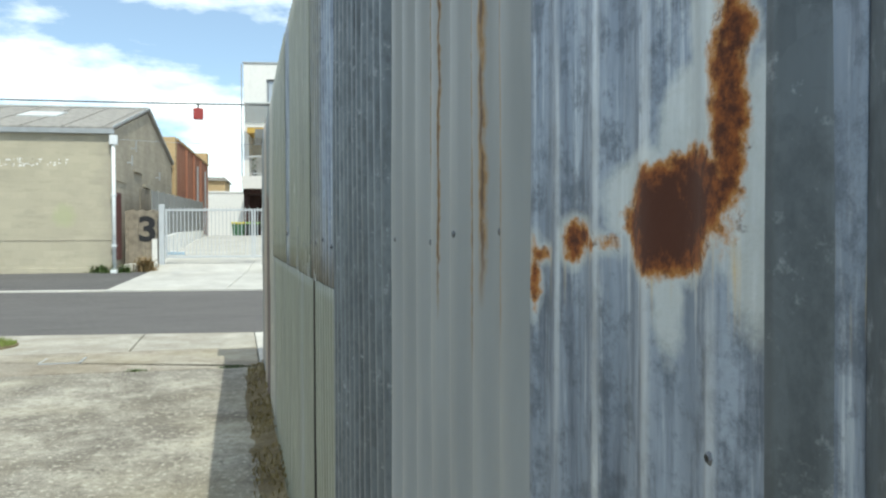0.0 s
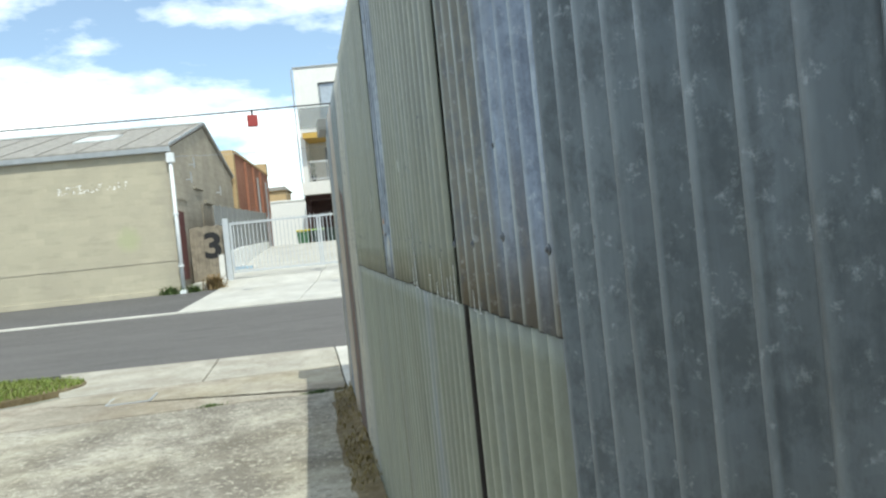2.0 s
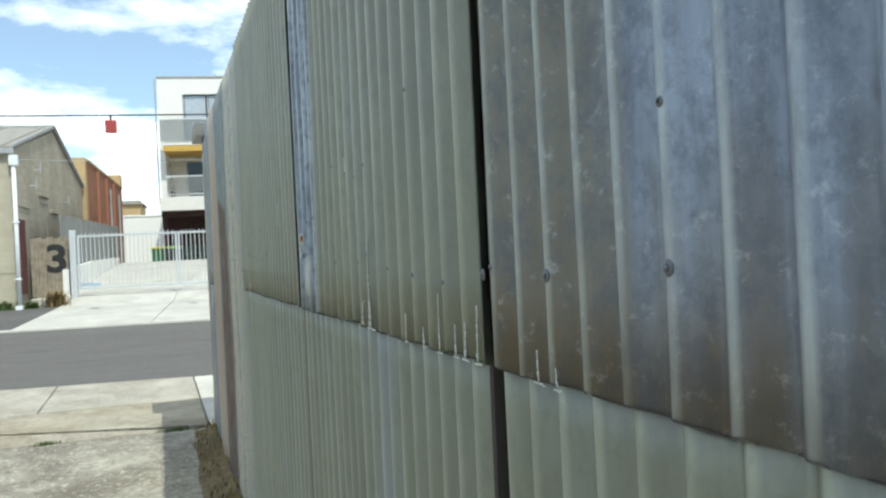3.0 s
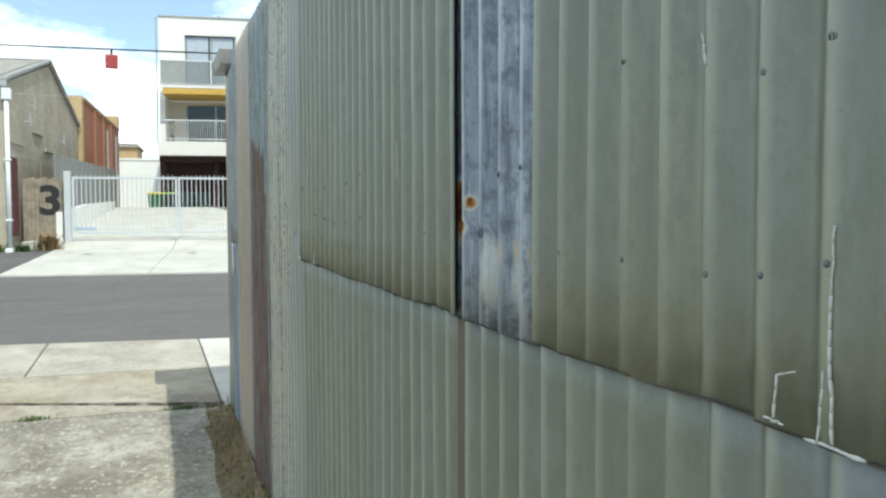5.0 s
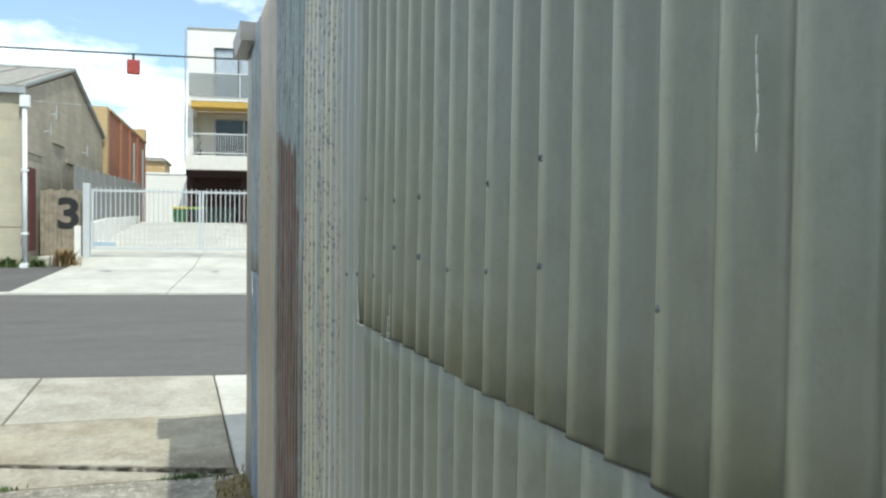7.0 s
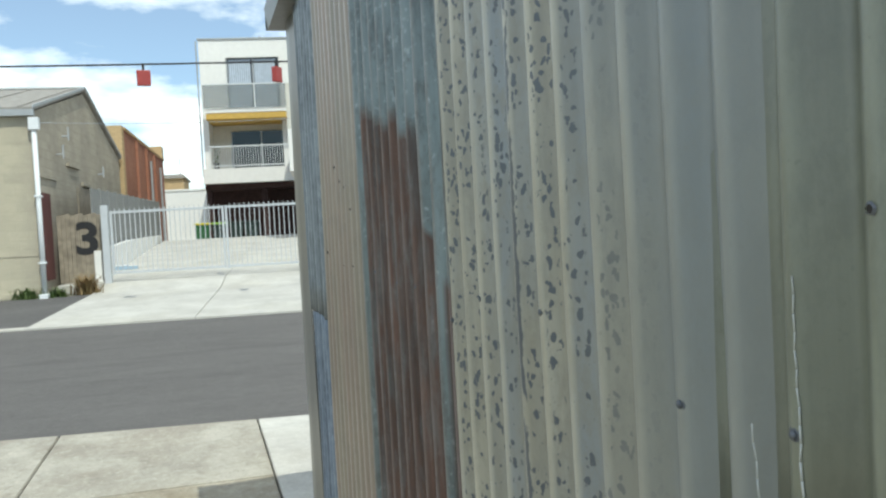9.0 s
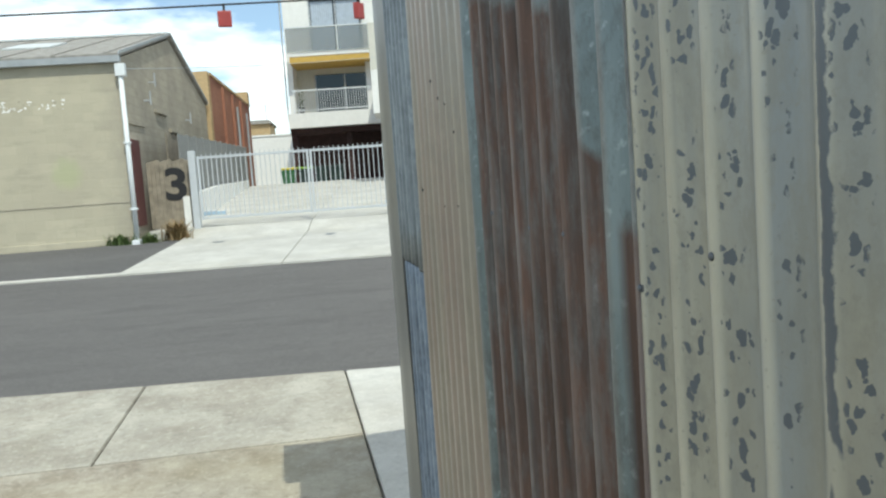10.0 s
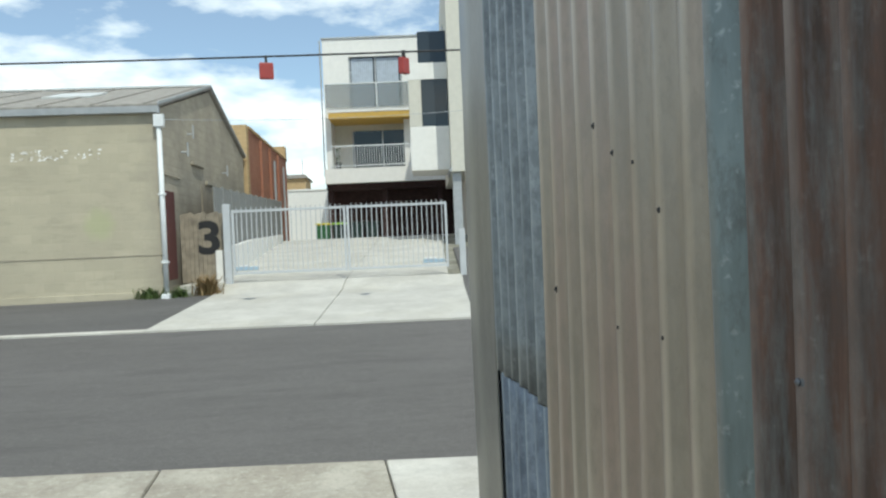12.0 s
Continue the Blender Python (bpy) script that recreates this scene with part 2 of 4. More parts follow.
def m_brown(name):
    """Zinc with a square of thin brown paint brushed on below."""
    n = Nodes(name).world_place()
    y, z = n.axis("y"), n.axis("z")
    zinc = n.mix(n.band(n.noise(6, 6, 0.65, n.scaled(1, 3, 0.4)), 0.34, 0.66), (0.13, 0.16, 0.165), (0.25, 0.295, 0.305))
    zinc = n.mix(n.band(n.noise(60, 3), 0.6, 0.72, 0, 0.4), zinc, (0.55, 0.60, 0.62))
    br = n.mix(n.band(n.noise(1, 6, 0.65, n.scaled(3, 40, 2)), 0.36, 0.66), (0.052, 0.029, 0.021), (0.158, 0.085, 0.060))
    br = n.mix(n.band(n.noise(70, 3), 0.62, 0.74, 0, 0.15), br, (0.30, 0.22, 0.18))
    rag = n.math("MULTIPLY", n.math("SUBTRACT", n.noise(1, 5, 0.6, n.scaled(5, 9, 5)), 0.5), 0.16)
    slope = n.math("MULTIPLY", n.math("SUBTRACT", y, 6.95), 0.16)
    top = n.math("ADD", n.math("ADD", z, rag), n.math("MULTIPLY", slope, -1.0))
    over = n.band(z, 1.47, 1.54, 0.0, -0.075)
    near = n.band(n.math("ADD", n.math("ADD", y, over), n.math("MULTIPLY", rag, 0.25)), 6.818, 6.835)
    mask = n.math("MULTIPLY", n.band(top, 1.715, 1.675), near)
    mask = n.math("MULTIPLY", mask, n.band(y, 7.415, 7.40))
    mask = n.math("MULTIPLY", mask, n.band(n.noise(1, 6, 0.7, n.scaled(4, 34, 5, (8, 3, 1))), 0.34, 0.52, 0.55, 1.0))
    low = n.math("MULTIPLY", n.band(top, 1.45, 1.43), n.band(y, 6.768, 6.758))
    mask = n.math("MAXIMUM", mask, low)
    c = n.mix(mask, zinc, br)
    c = n.mix(n.crest_light(0.7, 0.98, 0.5), c, (0.33, 0.29, 0.27))
    c = n.mix(n.band(n.noise(22, 6, 0.75, n.scaled(1, 1, 0.5)), 0.48, 0.62, 0, 0.45), c, (0.07, 0.055, 0.05))
    return n.done(c, n.noise(50, 5), 0.15, 0.003, n.band(mask, 0, 1, 0.42, 0.62), n.band(mask, 0, 1, 0.5, 0.0))


def m_concrete(name, light, dark, stain=(0.10, 0.075, 0.055), stained=0.4, grit=1.0, moss=0.0):
    n = Nodes(name, 0.9, 0, 0.25).world_place()
    c = n.mix(n.band(n.noise(1.3, 8, 0.66), 0.40, 0.60), dark, light)
    c = n.mix(n.band(n.noise(0.9, 6, 0.65, n.scaled(1, 1, 1, (4, 7, 0))), 0.46, 0.62, 0, stained), c, stain)
    c = n.mix(n.band(n.noise(3.1, 7, 0.7, n.scaled(1, 0.7, 1, (2, 5, 0))), 0.50, 0.64, 0, stained * 0.7), c, stain)
    c = n.mix(n.band(n.noise(55, 4, 0.7), 0.56, 0.70, 0, 0.6 * grit), c, tuple(v * 0.42 for v in dark))
    c = n.mix(n.band(n.noise(90, 3, 0.7), 0.60, 0.72, 0, 0.5 * grit), c, tuple(min(0.75, v * 1.3) for v in light))
    c = n.mix(n.band(n.noise(14, 6, 0.75), 0.52, 0.66, 0, 0.45 * grit), c, tuple(v * 0.55 for v in dark))
    c = n.mix(n.band(n.noise(26, 5, 0.75, n.scaled(1, 0.7, 1, (3, 3, 0))), 0.54, 0.64, 0, 0.5 * grit), c, tuple(min(0.75, v * 1.2) for v in light))
    c = n.mix(n.band(n.noise(0.5, 4, 0.6, n.scaled(1, 1, 1, (9, 1, 0))), 0.5, 0.7, 0, 0.5 * stained), c, (0.42, 0.37, 0.24))
    if moss:
        c = n.mix(n.band(n.noise(7, 6, 0.7), 0.48, 0.62, 0, moss), c, (0.10, 0.075, 0.028))
    return n.done(c, n.noise(70, 6, 0.7), 0.4, 0.004)


def m_asphalt(name, tone):
    n = Nodes(name, 0.9, 0, 0.3).world_place()
    c = n.mix(n.band(n.noise(0.8, 6, 0.6, n.scaled(0.35, 1, 1)), 0.35, 0.65), tuple(v * 0.82 for v in tone), tone)
    c = n.mix(n.band(n.noise(110, 3, 0.7), 0.5, 0.72, 0, 0.6), c, tuple(v * 2.0 for v in tone))
    c = n.mix(n.band(n.noise(60, 3, 0.7), 0.55, 0.70, 0, 0.6), c, tuple(v * 0.5 for v in tone))
    c = n.mix(n.band(n.noise(24, 6, 0.75, n.scaled(0.6, 1, 1)), 0.50, 0.64, 0, 0.4), c, tuple(v * 1.5 for v in tone))
    c = n.mix(n.band(n.noise(3, 6, 0.7, n.scaled(0.3, 1, 1, (4, 1, 0))), 0.50, 0.66, 0, 0.45), c, tuple(v * 0.68 for v in tone))
    return n.done(c, n.cells(130), 0.5, 0.006)


def m_blockwork(name, colour, dark, width=0.40, height=0.20, joint=0.35, along="x", smear=False):
    """Painted block or brick courses, mortar set back."""
    n = Nodes(name, 0.85, 0, 0.25)
    sep = n.tree.nodes.new("ShaderNodeSeparateXYZ")
    n.put(sep, 0, n.place)
    comb = n.tree.nodes.new("ShaderNodeCombineXYZ")
    n.put(comb, 0, sep.outputs[0 if along == "x" else 1]), n.put(comb, 1, sep.outputs[2])
    b = n.tree.nodes.new("ShaderNodeTexBrick")
    n.put(b, "Vector", comb.outputs[0])
    n.put(b, "Scale", 1.0), n.put(b, "Brick Width", width), n.put(b, "Row Height", height)
    n.put(b, "Mortar Size", 0.012), n.put(b, "Mortar Smooth", 0.3)
    n.put(b, "Color1", colour), n.put(b, "Color2", tuple(v * 0.88 for v in colour)), n.put(b, "Mortar", tuple(v * (1 - joint * 0.5) for v in colour))
    c = n.mix(n.band(n.noise(0.8, 7, 0.62), 0.42, 0.68, 0, 0.75), b.outputs["Color"], dark)
    c = n.mix(n.band(n.noise(1, 6, 0.65, n.scaled(1.2, 1.2, 5)), 0.52, 0.70, 0, 0.45), c, tuple(v * 0.75 for v in dark))
    c = n.mix(n.band(n.noise(30, 4, 0.7), 0.58, 0.7, 0, 0.3), c, tuple(min(0.8, v * 1.15) for v in colour))
    if smear:
        p, q = n.math("DIVIDE", n.math("ADD", sep.outputs[0], 1.25), 0.42), n.math("DIVIDE", n.math("SUBTRACT", sep.outputs[2], 1.95), 0.45)
        away = n.math("ADD", n.math("ADD", n.math("MULTIPLY", p, p), n.math("MULTIPLY", q, q)), n.noise(5, 5, 0.7))
        c = n.mix(n.band(away, 1.25, 0.6, 0, 0.4), c, (0.40, 0.45, 0.22))
        grey = n.math("MULTIPLY", n.band(n.math("ADD", sep.outputs[0], n.math("MULTIPLY", n.noise(2.5, 6, 0.7), 1.3)), 0.15, 0.65), 0.55)
        c = n.mix(grey, c, (0.33, 0.30, 0.245))
    return n.done(c, n.math("ADD", n.math("MULTIPLY", b.outputs["Fac"], -1.0 * joint), n.math("MULTIPLY", n.noise(25, 6, 0.7), 0.5)), 0.5, 0.012)


def m_glass(name, tone=(0.02, 0.025, 0.03), rough=0.03, alpha=1.0):
    n = Nodes(name, rough)
    n.bsdf.inputs["Base Color"].default_value = (*tone, 1)
    n.bsdf.inputs["Alpha"].default_value = alpha
    return n.mat


def m_leaf(name, a, b):
    n = Nodes(name, 0.6)
    return n.done(n.mix(n.band(n.noise(30, 3), 0.35, 0.65), a, b))


GALV_DARK = m_galv("galvanised_dark", (0.155, 0.178, 0.200), (0.074, 0.086, 0.098), 0.5, 0.38)
GALV_MID = m_galv("galvanised_grey", (0.32, 0.35, 0.375), (0.16, 0.18, 0.20))
GALV_BLUE = m_galv("galvanised_blue", (0.29, 0.34, 0.42), (0.12, 0.15, 0.20), 0.4)
GALV_BROWN = m_galv("galvanised_weathered", (0.33, 0.39, 0.50), (0.13, 0.155, 0.21), 0.3, 0.45, 1.0, (0.15, 0.125, 0.09), (0.185, 0.178, 0.145))
RUST_SHEET = m_rust_sheet("rusted_zinc", ((0.404, 1.398, 0.058, 0.036), (0.370, 1.412, 0.042, 0.030), (0.333, 1.452, 0.014, 0.062), (0.328, 1.497, 0.012, 0.020),
                           (0.325, 1.540, 0.013, 0.014), (0.552, 1.385, 0.016, 0.017), (0.535, 1.390, 0.018, 0.008), (0.505, 1.383, 0.024, 0.004), (0.628, 1.374, 0.014, 0.006), (0.636, 1.352, 0.006, 0.022), (0.292, 1.31, 0.004, 0.030), (0.291, 1.25, 0.003, 0.014)),
                          ((0.43, 1.412, 0.05, 0.028), (0.375, 1.45, 0.028, 0.035), (0.352, 1.53, 0.022, 0.11), (0.31, 1.41, 0.02, 0.06), (0.40, 1.352, 0.008, 0.02)))
STRIP_SHEET = m_rust_sheet("rust_spotted_zinc", ((4.262, 1.435, 0.026, 0.055), (4.258, 1.460, 0.020, 0.028), (4.256, 1.405, 0.020, 0.028), (4.207, 1.446, 0.008, 0.008), (4.180, 1.460, 0.007, 0.011), (4.226, 1.408, 0.010, 0.012)),
                           ((4.125, 1.335, 0.012, 0.04), (4.10, 1.37, 0.008, 0.03), (4.03, 1.33, 0.006, 0.03)), (0.33, 0.38, 0.45), (0.17, 0.205, 0.26))
STREAKED = m_streaked("streaked_paint")
GREEN = m_paint("grey_green_paint", (0.206, 0.216, 0.162), (0.2, 0.23, 0.27), 0.0, 0.55, (0.176, 0.192, 0.168))
GREEN_LOW = m_paint("grey_green_paint_low", (0.206, 0.221, 0.172), (0.2, 0.23, 0.27), 0.0, 0.55, (0.178, 0.196, 0.172), (3.20, 3.60))
BEIGE_PEEL = m_paint("peeling_beige_paint", (0.40, 0.372, 0.29), (0.075, 0.088, 0.105), 0.34, 0.3, (0.26, 0.285, 0.30))
PINK = m_paint("faded_pinkish_paint", (0.335, 0.283, 0.220), (0.10, 0.115, 0.135), 0.0, 0.5, (0.325, 0.235, 0.188))
BROWN = m_brown("brown_patch")
FLASHING = m_paint("grey_flashing", (0.21, 0.205, 0.185), (0.1, 0.1, 0.1), 0.0, 0.3)
GAP = m_plain("dark_gap", (0.035, 0.03, 0.026), 0.9)
EDGE = m_plain("weathered_edge", (0.10, 0.092, 0.078), 0.8, 0, 0.6)
GAP_TIMBER = m_plain("gap_timber", (0.13, 0.10, 0.08), 0.85)
SCREW = m_plain("screw_zinc", (0.16, 0.17, 0.19), 0.5, 0.6)
SCREW_DARK = m_plain("screw_dark", (0.05, 0.052, 0.06), 0.6, 0.3)
WHITE_DRIP = m_plain("white_sealant", (0.60, 0.61, 0.58), 0.6)
LANE = m_concrete("lane_concrete", (0.45, 0.40, 0.305), (0.26, 0.232, 0.178), (0.15, 0.125, 0.095), 0.7, 1.2)
LANE_B = m_concrete("lane_concrete_rough", (0.46, 0.43, 0.36), (0.21, 0.19, 0.16), (0.16, 0.14, 0.11), 0.65, 1.7)
PATH_C = m_concrete("path_concrete_stained", (0.43, 0.39, 0.32), (0.28, 0.25, 0.20), (0.18, 0.14, 0.10), 0.7, 0.9)
PATH_D = m_concrete("path_concrete", (0.48, 0.45, 0.385), (0.36, 0.335, 0.285), (0.25, 0.215, 0.17), 0.5, 0.9)
DRIVE = m_concrete("driveway_concrete", (0.56, 0.545, 0.505), (0.48, 0.465, 0.43), (0.36, 0.345, 0.315), 0.35, 0.35)
KERB = m_concrete("kerb_concrete", (0.62, 0.60, 0.55), (0.50, 0.48, 0.44), (0.36, 0.33, 0.29), 0.3, 0.5)
DIRT = m_concrete("mossy_dirt", (0.23, 0.18, 0.10), (0.13, 0.10, 0.06), (0.08, 0.06, 0.035), 0.6, 1.4, 0.7)
ROAD = m_asphalt("road_asphalt", (0.130, 0.123, 0.119))
VERGE = m_asphalt("verge_asphalt", (0.125, 0.12, 0.118))
GROUND = m_concrete("far_ground", (0.30, 0.29, 0.25), (0.2, 0.2, 0.16))
BLOCK = m_blockwork("painted_blockwork", (0.50, 0.455, 0.345), (0.41, 0.37, 0.285), joint=0.16, smear=True)
BLOCK_SIDE = m_blockwork("weathered_blockwork", (0.43, 0.385, 0.31), (0.29, 0.26, 0.21), joint=0.4, along="y")
BRICK = m_blockwork("red_brick", (0.40, 0.19, 0.125), (0.30, 0.13, 0.09), 0.24, 0.086, 0.5, "y")
CREAM_BRICK = m_blockwork("cream_brick", (0.55, 0.40, 0.22), (0.46, 0.33, 0.19), 0.24, 0.086, 0.4)
ROOF = m_plain("cement_sheet_roof", (0.34, 0.32, 0.29), 0.85, 0, 0.3)
ROOF_PALE = m_plain("pale_roof_sheet", (0.62, 0.64, 0.64), 0.5)
WHITE = m_plain("white_render", (0.80, 0.79, 0.76), 0.7, 0, 0.05)
CREAM = m_plain("cream_render", (0.62, 0.60, 0.53), 0.7, 0, 0.08)
OCHRE = m_plain("ochre_soffit", (0.62, 0.40, 0.09), 0.6)
GATE_STEEL = m_plain("gate_steel", (0.50, 0.52, 0.54), 0.45, 0, 0.06)
WHITE_STEEL = m_plain("white_steel", (0.74, 0.76, 0.77), 0.45, 0, 0.06)
GREY_STEEL = m_plain("grey_steel", (0.42, 0.44, 0.46), 0.5, 0.2)
# near-black: shade of the undercroft and wing recess put into the colour
SHADE_DARK_WALL = m_plain("shade_dark_wall", (0.06, 0.032, 0.03), 0.8, 0, 0.4)
WINDOW = m_glass("window_glass", (0.03, 0.04, 0.05))
BALUSTER = m_glass("tinted_balustrade", (0.20, 0.225, 0.23), 0.08, 0.5)
CURTAIN = m_plain("curtain_cloth", (0.50, 0.56, 0.64), 0.9)
TIMBER = m_plain("grey_palings", (0.33, 0.285, 0.22), 0.85, 0, 0.35)
FENCE_GREY = m_plain("fence_grey", (0.24, 0.245, 0.24), 0.7, 0, 0.2)
DOOR_RED = m_plain("dark_red_door", (0.10, 0.028, 0.028), 0.6)
BLACK = m_plain("black_paint", (0.02, 0.02, 0.022), 0.6)
RED = m_plain("faded_red_plastic", (0.36, 0.05, 0.045), 0.5)
BIN_GREEN = m_plain("bin_green", (0.035, 0.13, 0.05), 0.45)
BIN_DARK = m_plain("bin_dark_green", (0.02, 0.04, 0.035), 0.45)
LID_YELLOW = m_plain("bin_lid_yellow", (0.70, 0.60, 0.06), 0.45)
LID_GREEN = m_plain("bin_lid_lime", (0.30, 0.50, 0.08), 0.45)
BLUE_PALE = m_plain("pale_blue_metal", (0.45, 0.60, 0.72), 0.4, 0.2)
RUBBER = m_plain("black_rubber", (0.02, 0.02, 0.02), 0.8)
GRASS = m_leaf("grass_blades", (0.10, 0.16, 0.02), (0.22, 0.26, 0.05))
WEED = m_leaf("weed_leaves", (0.05, 0.10, 0.025), (0.11, 0.15, 0.04))
WEED_DRY = m_leaf("dry_weed_leaves", (0.24, 0.13, 0.06), (0.20, 0.17, 0.07))
MOSS = m_leaf("moss_tufts", (0.16, 0.12, 0.035), (0.23, 0.17, 0.06))


# ---- mesh helpers ----
def box(bm, x0, x1, y0, y1, z0, z1):
    v = [bm.verts.new((x, y, z)) for z in (z0, z1) for y in (y0, y1) for x in (x0, x1)]
    for f in ((0, 2, 3, 1), (4, 5, 7, 6), (0, 1, 5, 4), (2, 6, 7, 3), (0, 4, 6, 2), (1, 3, 7, 5)):
        bm.faces.new([v[i] for i in f])
    return bm


def soft_box(x0, x1, y0, y1, z0, z1, r=0.006):
    bm = box(bmesh.new(), x0, x1, y0, y1, z0, z1)
    bmesh.ops.bevel(bm, geom=bm.edges[:], offset=r, segments=2, affect="EDGES", profile=0.6)
    return bm


def prism(bm, outline, axis, a, b):
    """Extrudes a closed outline of (p, q) along an axis, from a to b."""
    def at(p, q, s):
        return (s, p, q) if axis == "x" else (p, s, q) if axis == "y" else (p, q, s)
    low = [bm.verts.new(at(p, q, a)) for p, q in outline]
    high = [bm.verts.new(at(p, q, b)) for p, q in outline]
    bm.faces.new(low[::-1]), bm.faces.new(high)
    for i in range(len(outline)):
        j = (i + 1) % len(outline)
        bm.faces.new((low[i], low[j], high[j], high[i]))
    bmesh.ops.recalc_face_normals(bm, faces=bm.faces)
    return bm


def tube(bm, a, b, r, sides=10):
    a, b = Vector(a), Vector(b)
    q = (b - a).to_track_quat("Z", "Y").to_matrix().to_4x4()
    bmesh.ops.create_cone(bm, cap_ends=True, segments=sides, radius1=r, radius2=r, depth=(b - a).length, matrix=Matrix.Translation((a + b) / 2) @ q)
    return bm


def part(name, bm, material, parent=None, label="", smooth=False):
    me = bpy.data.meshes.new(name)
    bm.to_mesh(me), bm.free()
    me.materials.append(material)
    if smooth:
        me.polygons.foreach_set("use_smooth", [True] * len(me.polygons))
    ob = new(name, me)
    ob.parent = parent
    return tagged(ob, label)


def holder(name, m, label, category, group="", kind=""):
    ob = new(name)
    ob.matrix_world = m
    ob.empty_display_size = 0.1
    return tagged(ob, label, category, group, kind)


# ---- ground ----
TURN = radians(-7.5)
STREET = Matrix.Translation((-2.96, 24.90, 0)) @ Matrix.Rotation(TURN, 4, "Z")
PROFILE = ((-900, -0.6), (-40, -0.3), (-26, -0.12), (-16, -0.01), (-12, 0.0), (-8, 0.045), (-4.2, 0.12), (0, 0.36), (0.95, 0.54), (9, 1.05), (14, 1.36), (16, 0.92), (20, 0.92), (900, 0.92))


def height(v):
    for (a, za), (b, zb) in zip(PROFILE, PROFILE[1:]):
        if v <= b:
            return za + (zb - za) * (v - a) / (b - a)
    return PROFILE[-1][1]


def lay(name, u0, u1, v0, v1, lift, material, deep=0.12, parent=None, wobble=0.0, label="", category="", kind=""):
    """A slab in street directions that follows the rise of the ground."""
    bm = bmesh.new()
    cuts = sorted({v0, v1, *(v for v, _ in PROFILE if v0 < v < v1)})
    rows = []
    for v in cuts:
        z = height(v)
        rows.append([bm.verts.new((u, v, z + d)) for u, d in ((u0, -deep), (u0, lift), (u1, lift), (u1, -deep))])
    for a, b in zip(rows, rows[1:]):
        for i in range(4):
            j = (i + 1) % 4
            bm.faces.new((a[i], b[i], b[j], a[j]))
    bm.faces.new(rows[0]), bm.faces.new(rows[-1][::-1])
    bmesh.ops.recalc_face_normals(bm, faces=bm.faces)
    edges = [e for e in bm.edges if e.calc_face_angle(0) > 0.5]
    bmesh.ops.bevel(bm, geom=edges, offset=0.008, segments=1, affect="EDGES")
    ob = part(name, bm, material, parent, label)
    if parent is None:
        ob.matrix_world = STREET
    return tagged(ob, label, category, "", kind)


bm = bmesh.new()
line = [(bm.verts.new((-900, v, z - 0.03)), bm.verts.new((900, v, z - 0.03))) for v, z in PROFILE]
for (a, b), (c, d) in zip(line, line[1:]):
    bm.faces.new((a, b, d, c))
ground = part("ground", bm, GROUND)
ground.matrix_world = STREET
tagged(ground, "grey-brown bare ground reaching to the horizon", "ground", "", "structure")
road = lay("road", -120, 120, -11.95, -4.25, 0.0, ROAD, 0.15, label="worn grey asphalt street crossing the end of the lane", category="road", kind="structure")
verge = lay("pavement", -60, 0.98, -4.08, -0.02, 0.03, VERGE, 0.1, label="dark asphalt footpath before the block building", category="pavement", kind="structure")
kerb = lay("kerb", -60, 0.98, -4.25, -4.08, 0.034, KERB, 0.15, label="pale narrow concrete kerb along the street", category="kerb", kind="structure")
verge_b = lay("pavement", 6.2, 60, -4.25, 8, 0.03, VERGE, 0.1, label="asphalt footpath beside the driveway", category="pavement", kind="structure")
drive = new("driveway")
drive.matrix_world = STREET
tagged(drive, "pale concrete driveway rising through a white gate", "driveway", "", "structure")
for u0, u1, v0, v1 in ((0.98, 3.66, -4.25, 0.93), (3.672, 6.2, -4.25, 0.93), (0.2, 3.66, 0.942, 14), (3.672, 5.9, 0.942, 14), (-0.8, 6.5, 14.012, 24)):
    lay("slab", u0, u1, v0, v1, 0.04 if v0 < 0 else 0.036, DRIVE, 0.1, drive)

# the lane and the near footpath, laid along the shed wall


def slab(name, corners, material, parent, cut=1):
    """A concrete slab with the given plan corners, edges rounded over; follows the lane's fall."""
    inv = STREET.inverted()
    bm = bmesh.new()
    top = []
    for x, y in corners:
        v = (inv @ Vector((x, y, 0))).y
        top.append(bm.verts.new((x, y, height(v) + 0.012)))
    face = bm.faces.new(top)
    low = bmesh.ops.extrude_face_region(bm, geom=[face])
    moved = [g for g in low["geom"] if isinstance(g, bmesh.types.BMVert)]
    bmesh.ops.translate(bm, verts=moved, vec=(0, 0, -0.1))
    bmesh.ops.recalc_face_normals(bm, faces=bm.faces)
    bmesh.ops.bevel(bm, geom=[e for e in bm.edges if e.calc_face_angle(0) > 0.5], offset=0.007, segments=2, affect="EDGES")
    return part(name, bm, material, parent)


def ragged(x0, x1, y, rough, seed, steps=14):
    rnd = random.Random(seed)
    return [(x0 + (x1 - x0) * i / steps, y + (rnd.uniform(-rough, rough) if 0 < i < steps else 0)) for i in range(steps + 1)]


